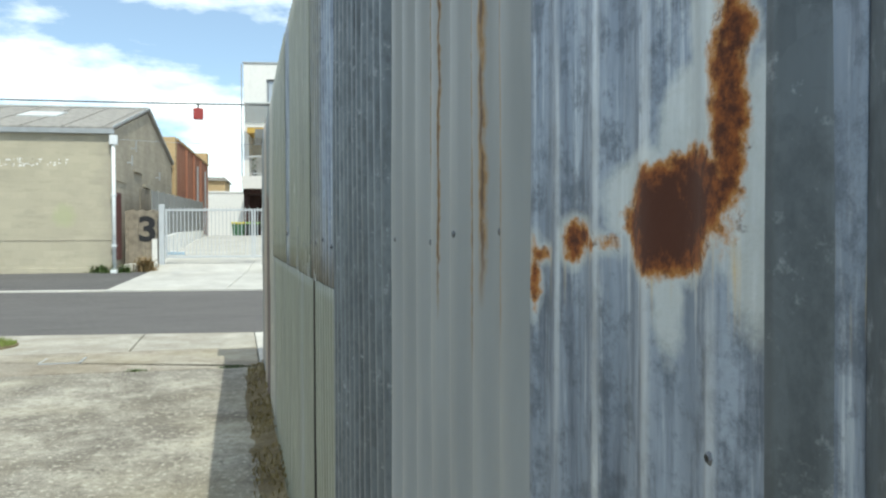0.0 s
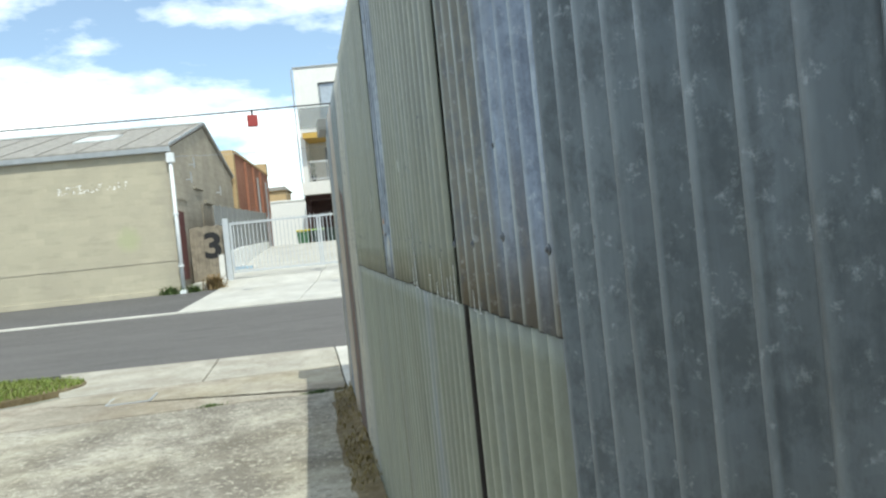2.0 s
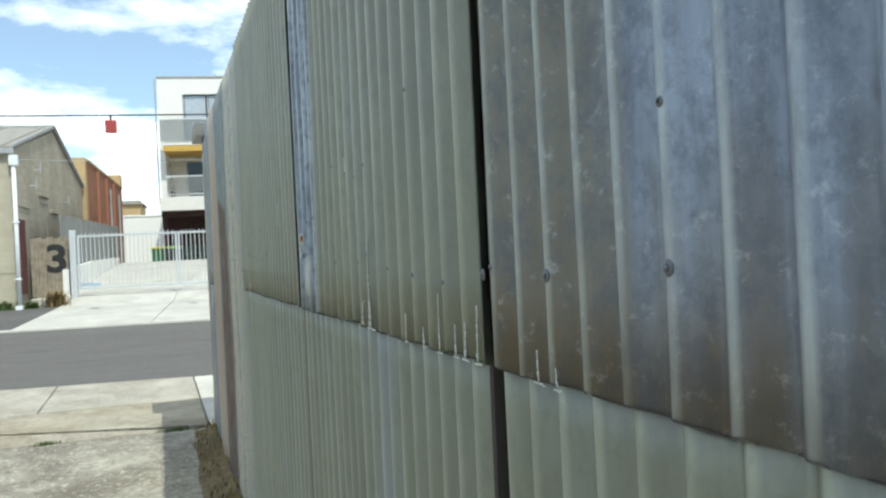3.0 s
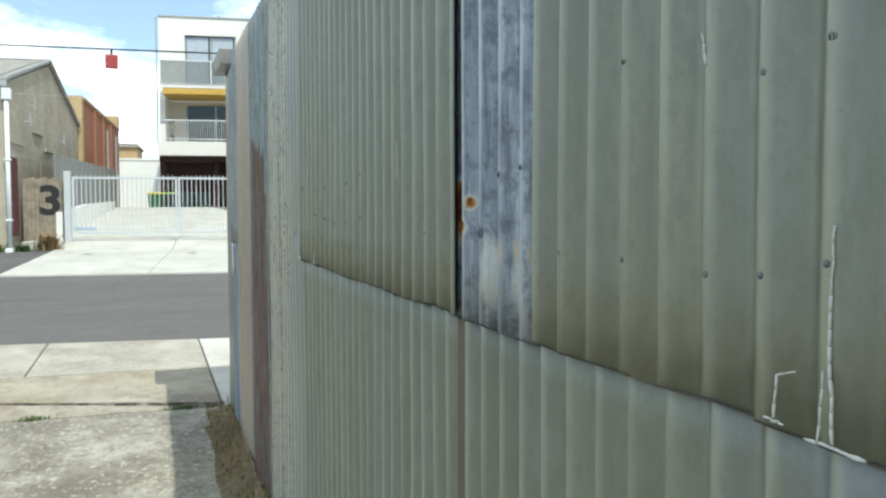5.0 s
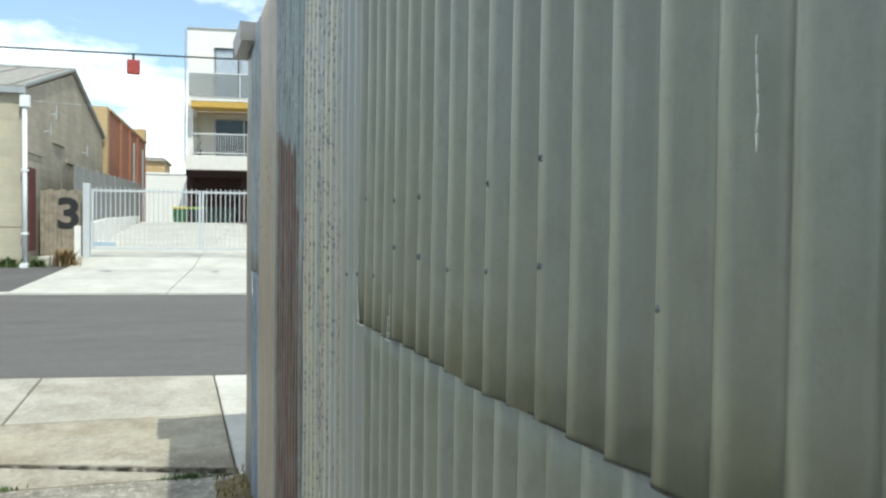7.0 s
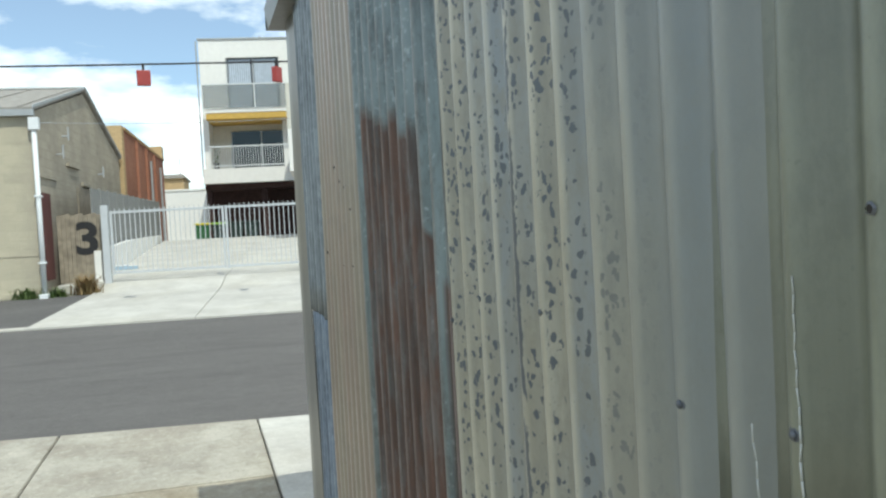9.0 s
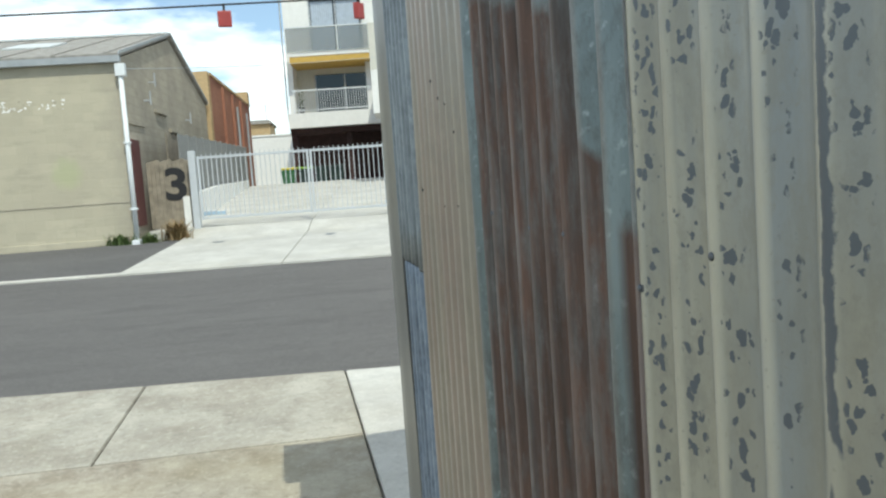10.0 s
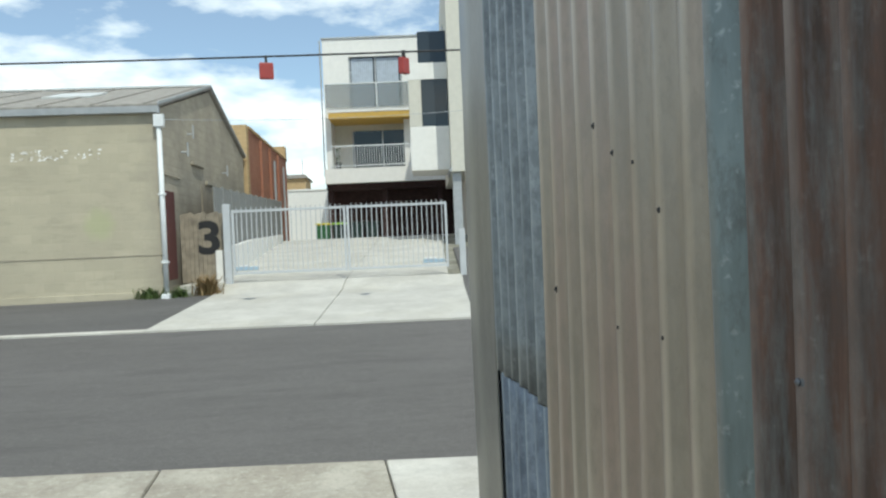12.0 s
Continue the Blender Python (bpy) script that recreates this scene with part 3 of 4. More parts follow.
lane = holder("lane_pavement", Matrix(), "weathered stained concrete lane slabs beside the iron shed", "lane", "", "structure")
c1 = ragged(-3.4, 0.75, 4.58, 0.03, 3)
c2 = ragged(-3.4, 0.75, 9.12, 0.015, 4)
slab("slab", [(-3.4, -7), (0.75, -7)] + c1[::-1], LANE, lane)
slab("slab", [(x, y + 0.014) for x, y in c1] + c2[::-1], LANE_B, lane)
slab("slab", [(x, y + 0.014) for x, y in c2] + [(0.62, 9.12), (0.62, 10.69), (-0.87, 10.70), (-2.35, 10.72), (-2.9, 10.4), (-3.4, 10.0)], PATH_C, lane)
slab("slab", [(-2.35, 10.734), (-0.876, 10.714), (-0.876, 12.55), (-2.9, 12.81), (-2.62, 12.1), (-2.55, 11.4)], PATH_D, lane)
slab("slab", [(-0.864, 10.714), (0.62, 10.704), (0.62, 12.35), (-0.864, 12.55)], PATH_D, lane)
slab("slab", [(0.634, 9.0), (9, 8.0), (9, 11.2), (0.634, 12.35)], KERB, lane)
cover = holder("utility_cover", Matrix.Translation((0, 0, 0)), "square concrete utility cover set in the footpath", "manhole cover")
part("frame", box(bmesh.new(), -1.70, -1.27, 9.85, 10.28, -0.02, 0.0155), GREY_STEEL, cover)
part("lid", soft_box(-1.68, -1.29, 9.87, 10.26, -0.02, 0.019, 0.004), PATH_C, cover, "worn concrete lid")

# ---- corrugated shed wall ----
WALL_X = 0.668
TOP = 2.40
core = part("wall_east", box(bmesh.new(), 0.70, 0.80, -6.0, 8.93, -0.25, TOP - 0.02), GAP, None)
tagged(core, "long shed wall clad in patched corrugated iron sheets", "wall", "", "structure")


def sheet(y0, y1, z0, z1, material, out=0.0, pitch=0.0917, amp=0.010, seed=1, label="", phase=2.7, ragged_foot=0.004, flat=0.0, tuck=(0.0, 0.0), align=None, edge=False):
    """One corrugated iron sheet: a wavy skin with a back, slightly bowed and dented."""
    rnd = random.Random(seed)
    start, stop = y0 - tuck[0], y1 + tuck[1]
    align = y0 if align is None else align
    n = max(8, int((stop - start) / pitch * 14))
    rows = max(2, int((z1 - z0) / 0.10))
    shift = rnd.uniform(0, 50)
    bm = bmesh.new()
    crest_lights = []
    skins = []
    for back in (0.0, 0.0022):
        grid = []
        for r in range(rows + 1):
            row = []
            for i in range(n + 1):
                y = start + (stop - start) * i / n
                a = 2 * math.pi * (y - align) / pitch + phase
                z = z0 + (z1 - z0) * r / rows
                if r == 0:
                    z += ragged_foot * noise.noise((y * 9, shift, 0)) + 0.004 * math.cos(a)
                wave = math.cos(a)
                wave = math.copysign(abs(wave) ** (1 - flat), wave)
                bow = 0.005 * noise.noise((y * 0.8, z * 0.9, shift)) + 0.0018 * noise.noise((y * 6, z * 3, shift))
                x = WALL_X - out - amp * wave + bow + back
                if y < y0 - 1e-4 or y > y1 + 1e-4:
                    x = WALL_X - out + amp + 0.001 + back
                # wave height drives the highlight painted along the ridges
                crest_lights.append(max(0.0, wave))
                row.append(bm.verts.new((x, y + 0.003 * noise.noise((shift, y * 2, z * 1.5)), z)))
            grid.append(row)
        skins.append(grid)
    f, b = skins
    for r in range(rows):
        for i in range(n):
            bm.faces.new((f[r][i], f[r + 1][i], f[r + 1][i + 1], f[r][i + 1])).smooth = True
            bm.faces.new((b[r][i], b[r][i + 1], b[r + 1][i + 1], b[r + 1][i])).smooth = True
    for i in range(n):
        bm.faces.new((f[0][i], f[0][i + 1], b[0][i + 1], b[0][i]))
        bm.faces.new((f[rows][i], b[rows][i], b[rows][i + 1], f[rows][i + 1]))
    for r in range(rows):
        bm.faces.new((f[r][0], b[r][0], b[r + 1][0], f[r + 1][0]))
        bm.faces.new((f[r][n], f[r + 1][n], b[r + 1][n], b[r][n]))
    f_low = [v.co.copy() for v in f[0]]
    ob = part("corrugated_sheet", bm, material, core, label)
    if edge:
        bm = bmesh.new()
        for i in range(n):
            if noise.noise((i * 0.16, shift, 3)) < -0.22:
                continue
            p, q = f_low[i], f_low[i + 1]
            h = 0.0018 + 0.0016 * noise.noise((i * 0.3, 5, shift))
            low = [Vector((v[0] - 0.0007, v[1], v[2] - 0.0006)) for v in (p, q)]
            high = [v + Vector((0, 0, h)) for v in low]
            back = [v + Vector((0.0030, 0, 0)) for v in low]
            a, b, c, d, e, g = (bm.verts.new(v) for v in (*low, *high, *back))
            bm.faces.new((a, b, d, c)), bm.faces.new((a, e, g, b))
        part("cut_edge", bm, EDGE, ob, "dark weathered cut edge")
    ob["crest"], ob["swell"] = WALL_X - out - amp, amp
    ob["wave"] = (align - phase / (2 * math.pi) * pitch, pitch)
    layer = ob.data.attributes.new("crest_light", "FLOAT", "POINT")
    layer.data.foreach_set("value", crest_lights)
    return ob


def screws(ob, places, r=0.0075, material=SCREW, snap=True):
    """Domed lead-head roofing nails, on the crests."""
    first, pitch = ob["wave"]
    for y, z in places:
        bm = bmesh.new()
        if snap:
            y = first + pitch * round((y - first) / pitch)
        x = ob["crest"] + ob["swell"] * (1 - math.cos(2 * math.pi * (y - first) / pitch)) + 0.001
        bmesh.ops.create_uvsphere(bm, u_segments=14, v_segments=8, radius=1, matrix=Matrix.Translation((x + 0.001, y, z)) @ Matrix.Diagonal((r * 0.32, r * 0.95, r * 1.1, 1)))
        bmesh.ops.create_uvsphere(bm, u_segments=10, v_segments=6, radius=1, matrix=Matrix.Translation((x - r * 0.25, y, z)) @ Matrix.Diagonal((r * 0.32, r * 0.5, r * 0.5, 1)))
        part("roofing_nail", bm, material, ob, smooth=True)


def bolt_holes(ob, places, r=0.0028):
    """Old fixing holes: a dark sunken plug with a torn, pale lip."""
    first, pitch = ob["wave"]
    for y, z in places:
        y = first + pitch * round((y - first) / pitch)
        x = ob["crest"] + 0.0012
        bm = tube(bmesh.new(), (x + 0.003, y, z), (x - 0.0018, y, z), r, 10)
        hole = part("bolt_hole", bm, GAP, ob, "dark empty nail hole")
        bm = bmesh.new()
        rnd = random.Random(int(y * 700))
        ring = [(r * rnd.uniform(0.9, 1.15), r * rnd.uniform(1.35, 2.0), 2 * math.pi * k / 12) for k in range(12)]
        vs = [[bm.verts.new((x - d, y + q * math.sin(a), z + q * math.cos(a))) for q, d in ((p, 0.0024), (o, 0.0008))] for p, o, a in ring]
        for i in range(12):
            c, d = vs[i], vs[(i + 1) % 12]
            bm.faces.new((c[0], d[0], d[1], c[1]))
        part("lip", bm, SCREW, hole, "bent grey rim")


FOOT = -0.03
sheet(-6.0, -1.6, FOOT - 0.1, TOP, GALV_MID, seed=2, amp=0.014)
sheet(-1.62, 0.288, FOOT - 0.1, TOP, GALV_DARK, 0.006, seed=3, amp=0.009, label="dull dark blue-grey zinc sheet", phase=0.8)
s = sheet(0.288, 0.645, FOOT - 0.1, TOP, RUST_SHEET, 0.006, 0.0765, 0.0042, 5, "blue-grey zinc sheet with a large rust burn", tuck=(0.05, 0.15), phase=0, align=0.575)
bolt_holes(s, ((0.378, 1.268),), 0.0022)
s = sheet(0.64, 1.312, FOOT - 0.1, TOP, STREAKED, 0.009, 0.098, 0.0062, 6, "pale grey painted sheet with thin rust runs", flat=0.4)
screws(s, ((0.742, 1.393), (0.885, 1.391), (1.05, 1.38), (1.27, 1.383)), 0.0085, SCREW, False)
s = sheet(1.312, 2.14, FOOT - 0.1, TOP, GALV_DARK, 0.006, 0.0765, 0.011, 7, "dull dark grey zinc sheet", phase=0, align=1.451, tuck=(0.15, 0.0))
screws(s, ((1.953, 1.374), (1.515, 1.382), (1.68, 1.60), (1.953, 1.78)), 0.0072)
LAP = 1.248
PITCH = 0.0765
sheet(2.14, 2.788, FOOT, LAP + 0.05, GREEN_LOW, 0.0, PITCH, 0.012, 8, "grey-green painted lower sheet", phase=0, align=2.300, tuck=(0.15, 0.0))
s = sheet(2.128, 2.768, LAP, TOP, GALV_BROWN, 0.012, PITCH, 0.012, 9, "blue-white zinc sheet with brown weathering", phase=0, align=2.300, tuck=(0.15, 0.0), ragged_foot=0.008, edge=True)
screws(s, ((2.145, 1.36), (2.352, 1.377), (2.572, 1.367), (2.738, 1.375), (2.36, 1.95)), 0.0072)
bolt_holes(s, ((2.361, 1.513),))
sheet(2.812, 4.250, FOOT, LAP + 0.05, GREEN_LOW, 0.0, PITCH, 0.012, 10, "grey-green painted lower sheet", phase=0, align=3.403)
s = sheet(2.796, 3.96, LAP, TOP, GREEN, 0.012, PITCH, 0.012, 11, "grey-green painted sheet with dribbles of white sealant", phase=0, align=3.403, ragged_foot=0.008, edge=True)
screws(s, [(2.827, 1.365), (2.972, 1.352), (3.10, 1.36), (3.226, 1.369), (3.395, 1.395), (3.487, 1.555), (3.487, 1.38), (3.548, 1.375), (3.692, 1.38), (3.85, 1.38)], 0.0072)
bolt_holes(s, ((3.395, 1.571), (3.10, 1.66), (3.70, 1.60)))
s = sheet(3.945, 4.285, LAP - 0.004, TOP, STRIP_SHEET, 0.013, 0.0785, 0.012, 12, "bare blue-grey zinc sheet with rust spots", phase=0, align=4.065, tuck=(0.0, 0.12), ragged_foot=0.008, edge=True)
screws(s, ((4.14, 1.398),), 0.010, SCREW)
bolt_holes(s, ((4.065, 1.488), (3.987, 1.495)))
sheet(4.298, 5.92, FOOT, LAP + 0.05, GREEN_LOW, 0.0, 0.0759, 0.012, 13, "grey-green painted lower sheet", phase=0, align=4.272, tuck=(0.0, 0.1))
s = sheet(4.264, 5.915, LAP, TOP, GREEN, 0.014, 0.0759, 0.012, 14, "grey-green painted upper sheet, chalky", phase=0, align=4.272, tuck=(0.0, 0.1), ragged_foot=0.008, edge=True)
screws(s, [(4.455, 1.389), (4.694, 1.389), (4.95, 1.41), (5.129, 1.396), (5.25, 1.39), (5.44, 1.401), (5.587, 1.411), (5.751, 1.353), (5.90, 1.347)], 0.0072)
bolt_holes(s, ((4.455, 1.346), (5.754, 1.498), (5.583, 1.490), (5.439, 1.493), (4.95, 1.52), (5.129, 1.50)))
s = sheet(5.912, 6.705, FOOT, TOP, BEIGE_PEEL, 0.008, 0.0755, 0.009, 15, "beige painted sheet flaking down to bare zinc", phase=0, align=6.249, flat=0.1, tuck=(0.0, 0.0))
screws(s, ((6.051, 1.337), (6.32, 1.39), (6.55, 1.39), (6.68, 1.345)), 0.008)
s = sheet(6.70, 7.50, FOOT, TOP, BROWN, 0.006, 0.0765, 0.011, 16, "zinc sheet with a brown painted patch", phase=0, align=7.318, tuck=(0.1, 0.15))
screws(s, ((6.90, 1.385), (7.06, 1.385), (7.318, 1.398), (6.985, 1.72)))
bolt_holes(s, ((7.165, 1.655), (7.241, 1.72)))
s = sheet(7.485, 8.165, FOOT, TOP, PINK, 0.012, 0.0765, 0.0052, 17, "faded pinkish beige painted sheet", flat=0.2)
screws(s, ((7.757, 1.397), (7.602, 1.401), (7.747, 1.634), (7.689, 1.615), (7.617, 1.552), (8.05, 1.43), (7.838, 1.68)), 0.0055, SCREW_DARK)
sheet(8.165, 8.64, FOOT, 1.26, GALV_BLUE, -0.004, 0.076, 0.011, 18, "blue-grey lower zinc sheet", tuck=(0.12, 0.1))
sheet(8.165, 8.64, 1.205, TOP, GALV_MID, 0.006, 0.076, 0.012, 19, "grey zinc upper sheet with a ragged foot", ragged_foot=0.012, edge=True, tuck=(0.12, 0.1))
sheet(8.63, 8.97, FOOT, TOP - 0.02, FLASHING, 0.012, 0.33, 0.006, 20, "plain grey folded corner flashing")
# behind the joints: near-black for the shaded gap, brown timber for the other
for y, z0, z1, w, mt, x in ((2.790, FOOT, TOP, 0.022, GAP, 0.676), (4.275, FOOT, LAP - 0.002, 0.021, GAP_TIMBER, 0.662)):
    part("joint_strip", box(bmesh.new(), x, 0.699, y - w, y + w, z0, z1), mt, core)
# added near-black strips that draw the shaded gap between two sheets
for y, z0, z1, wide in ((2.782, LAP, TOP, 0.008), (2.800, FOOT, LAP - 0.002, 0.002)):
    bm = bmesh.new()
    out = 0.654
    n = 16
    ring = [(y - 0.004 - wide * i / n + 0.003 * noise.noise((i * 0.35, z0, 5)), y + 0.004 + wide * i / n + 0.003 * noise.noise((i * 0.4, z1, 9)), z0 + (z1 - z0) * i / n) for i in range(n + 1)]
    vs = [[bm.verts.new(p) for p in ((out, a, z), (out, b, z), (0.69, b, z), (0.69, a, z))] for a, b, z in ring]
    for p, q in zip(vs, vs[1:]):
        for k in range(4):
            bm.faces.new((p[k], p[(k + 1) % 4], q[(k + 1) % 4], q[k]))
    bm.faces.new(vs[0]), bm.faces.new(vs[-1][::-1])
    bmesh.ops.recalc_face_normals(bm, faces=bm.faces)
    part("gap_shade_strip", bm, GAP, core, "near-black strip standing in for the shaded gap between sheets")

# sealant dribbles on the lap
def dribble(points, w=0.0018, foot=0.0, x=WALL_X - 0.0255):
    """A run of white sealant through (y, z) places from the foot up, thinning, with an optional pool at its foot."""
    bm = bmesh.new()
    rnd = random.Random(int(points[0][0] * 1000))
    path = []
    for (ya, za), (yb, zb) in zip(points, points[1:]):
        steps = max(3, int(math.hypot(yb - ya, zb - za) / 0.012))
        path += [(ya + (yb - ya) * i / steps + rnd.uniform(-0.0011, 0.0011), za + (zb - za) * i / steps) for i in range(steps)]
    path.append(points[-1])
    for i, ((ya, za), (yb, zb)) in enumerate(zip(path, path[1:])):
        tube(bm, (x, ya, za), (x, yb, zb), w * 0.75 * (1 - 0.55 * i / len(path)) * rnd.uniform(0.85, 1.12), 7)
    if foot:
        y, z = points[0]
        for k in range(5):
            bmesh.ops.create_icosphere(bm, subdivisions=1, radius=w, matrix=Matrix.Translation((x + 0.0005, y + foot * (k / 4 - 0.5), z - 0.004 + 0.002 * rnd.random())) @ Matrix.Diagonal((0.5, foot / w / 4, rnd.uniform(0.5, 1.0), 1)))
    part("sealant_dribble", bm, WHITE_DRIP, core, smooth=True)


for points, w, foot in (
        (((3.392, LAP + 0.006), (3.398, 1.33), (3.395, 1.425)), 0.0024, 0.045), (((3.408, LAP + 0.004), (3.404, 1.31)), 0.0016, 0.0),
        (((3.460, LAP + 0.012), (3.456, 1.297), (3.434, 1.304)), 0.0018, 0.018),
        (((2.815, LAP + 0.003), (2.812, 1.325)), 0.0020, 0.018), (((2.862, LAP + 0.003), (2.858, 1.30)), 0.0020, 0.020), (((2.90, LAP + 0.003), (2.90, 1.295)), 0.0018, 0.018),
        (((2.972, LAP + 0.003), (2.970, 1.335)), 0.0016, 0.020), (((3.05, LAP + 0.003), (3.05, 1.28)), 0.0018, 0.014), (((3.148, LAP + 0.003), (3.146, 1.295)), 0.0018, 0.016),
        (((2.63, LAP + 0.003), (2.632, 1.285)), 0.0016, 0.022), (((2.585, LAP + 0.002), (2.588, 1.27)), 0.0013, 0.014),
        (((4.616, 1.50), (4.620, 1.575)), 0.0014, 0.0), (((3.558, 1.573), (3.566, 1.604)), 0.0022, 0.0),
        (((5.903, LAP + 0.004), (5.912, 1.345)), 0.0014, 0.012), (((5.858, LAP + 0.004), (5.860, 1.33), (5.862, 1.455)), 0.0015, 0.0),
        (((5.845, LAP + 0.003), (5.855, 1.285)), 0.0016, 0.055), (((5.605, LAP + 0.003), (5.598, 1.29)), 0.0017, 0.022), (((5.590, LAP + 0.004), (5.588, 1.33)), 0.0011, 0.0)):
    dribble(points, w, foot)

# gutter and shed body behind the wall
gutter = holder("roof_gutter", Matrix(), "short length of grey metal gutter at the shed corner", "gutter")
bm = prism(bmesh.new(), [(0.70, TOP - 0.06), (0.59, TOP - 0.06), (0.58, TOP + 0.03), (0.592, TOP + 0.03), (0.60, TOP - 0.045), (0.70, TOP - 0.045)], "y", 8.45, 8.99)
part("channel", bm, FLASHING, gutter)
part("end_cap", box(bmesh.new(), 0.582, 0.70, 8.446, 8.45, TOP - 0.06, TOP + 0.03), FLASHING, gutter)
part("end_cap", box(bmesh.new(), 0.582, 0.70, 8.99, 8.994, TOP - 0.06, TOP + 0.03), FLASHING, gutter)
bm = prism(bmesh.new(), [(0.70, TOP - 0.016), (7.0, TOP + 0.9), (7.0, TOP + 0.93), (0.69, TOP + 0.0)], "y", -6, 9.0)
tagged(part("shed_roof", bm, ROOF), "corrugated shed roof above the iron wall", "roof", "", "structure")
bm = prism(bmesh.new(), [(0.80, -0.25), (7.0, -0.25), (7.0, TOP + 0.89), (0.80, TOP + 0.01)], "y", 8.84, 8.93)
tagged(part("wall_north", bm, FLASHING), "plain end wall of the shed", "wall", "", "structure")

# dirt and moss along the foot of the wall
bm = bmesh.new()
rows = []
for i in range(101):
    y = -4 + 13.0 * i / 100
    w = 0.23 + 0.06 * noise.noise((y * 1.3, 0, 0)) + 0.015 * noise.noise((y * 4, 3, 0))
    h = 0.06 + 0.02 * noise.noise((y * 2, 7, 0))
    zb = height((STREET.inverted() @ Vector((0.6, y, 0))).y)
    rows.append([bm.verts.new((0.695 - w * k * (1 + 0.03 * noise.noise((y * 5, k * 2, 1))), y, zb + 0.008 + h * (1 - k) ** 1.9 + (0.008 * noise.noise((y * 14, k * 9, 2)) if 0 < k < 1 else 0))) for k in (0, 0.2, 0.4, 0.6, 0.8, 1)])
for a, b in zip(rows, rows[1:]):
    for i in range(5):
        bm.faces.new((a[i], b[i], b[i + 1], a[i + 1]))
bmesh.ops.recalc_face_normals(bm, faces=bm.faces)
tagged(part("dirt_bank", bm, DIRT, smooth=True), "brown mossy dirt banked against the wall foot", "dirt", "", "stuff")


def blades(name, places, tall, material, label, category, kind="stuff", lean=0.5, wide=0.006):
    bm = bmesh.new()
    rnd = random.Random(len(places))
    for x, y, z in places:
        a = rnd.uniform(0, 6.283)
        h = tall * rnd.uniform(0.45, 1.15)
        d = Vector((math.cos(a), math.sin(a), 0))
        s = Vector((-d.y, d.x, 0)) * wide * rnd.uniform(0.6, 1.3)
        p = Vector((x, y, z - 0.004))
        m = p + d * h * lean * 0.35 + Vector((0, 0, h * 0.6))
        q = p + d * h * lean + Vector((0, 0, h))
        v = [bm.verts.new(c) for c in (p - s, p + s, m + s * 0.7, m - s * 0.7, q)]
        bm.faces.new(v[:4]), bm.faces.new((v[3], v[2], v[4]))
    return tagged(part(name, bm, material), label, category, "", kind)


rnd = random.Random(5)
spots = []
for i in range(2600):
    y = rnd.uniform(2.5, 9.0)
    if noise.noise((y * 1.7, 4, 1)) + rnd.uniform(-0.35, 0.35) > -0.05:
        k = rnd.random() ** 1.3
        spots.append((0.655 - 0.17 * k, y, 0.012 + 0.07 * (1 - k)))
blades("moss_and_weeds", spots, 0.035, MOSS, "short dry moss and weeds along the wall foot", "weeds", wide=0.004)
spots = [(rnd.gauss(-0.62, 0.05), rnd.gauss(9.12, 0.02), 0.008) for _ in range(120)] + [(rnd.gauss(0.36, 0.07), rnd.gauss(9.12, 0.025), 0.008) for _ in range(160)]
blades("crack_weeds", spots, 0.03, WEED, "small green weeds growing in the slab joint", "weeds", wide=0.004)
spots = []
for i in range(9000):
    x, y = rnd.uniform(-4.6, -2.2), rnd.uniform(10.4, 12.75)
    if (x + 4.3) ** 2 / 1.98 ** 2 + (y - 11.6) ** 2 / 1.0 ** 2 < 1:
        spots.append((x, y, 0.03))
blades("grass", spots, 0.06, GRASS, "small mown verge of green grass", "grass", wide=0.005)
bm = prism(bmesh.new(), [(-4.3 + 2.0 * math.cos(a), 11.6 + 1.02 * math.sin(a)) for a in (2 * math.pi * i / 40 for i in range(40))], "z", -0.05, 0.03)
tagged(part("grass_bed", bm, DIRT), "earth bed under the grass verge", "verge", "", "structure")

# ---- block building across the street ----
YARD = Matrix.Translation((-2.96, 24.90, 0)) @ Matrix.Rotation(radians(-3.5), 4, "Z")


def in_street(name, label, category, kind="", group="", at=STREET):
    return holder(name, at.copy(), label, category, group, kind)


shop = in_street("block_building", "cream painted concrete block building with a low gable roof", "building", at=YARD)
EAVE, RIDGE, DEEP = 4.30, 5.68, 11.9
part("front_wall", box(bmesh.new(), -26, 0, 0, 0.2, 0, EAVE), BLOCK, shop, "cream painted blockwork with faint stains")
bm = bmesh.new()
prism(bm, [(0.2, 0.0), (DEEP, 0.0), (DEEP, EAVE), (DEEP / 2, RIDGE - 0.08), (0.2, EAVE + 0.03)], "x", -0.2, 0)
side = part("gable_wall", bm, BLOCK_SIDE, shop, "unpainted weathered grey blockwork")
bm = bmesh.new()
prism(bm, [(-0.12, EAVE), (-0.12, EAVE + 0.08), (DEEP / 2, RIDGE + 0.08), (DEEP + 0.1, EAVE + 0.08), (DEEP + 0.1, EAVE), (DEEP / 2, RIDGE)], "x", -26, 0.06)
roof = part("roof", bm, ROOF, shop, "dull cement sheet roof")
slope = math.atan2(RIDGE - EAVE, DEEP / 2 + 0.12)
for i in range(24):
    bm = box(bmesh.new(), -0.03, 0.03, 0, 6.1, 0.0, 0.025)
    rib = part("rib", bm, ROOF, roof)
    rib.matrix_basis = Matrix.Translation((-0.2 - i * 1.05, -0.12, EAVE + 0.08)) @ Matrix.Rotation(slope, 4, "X")
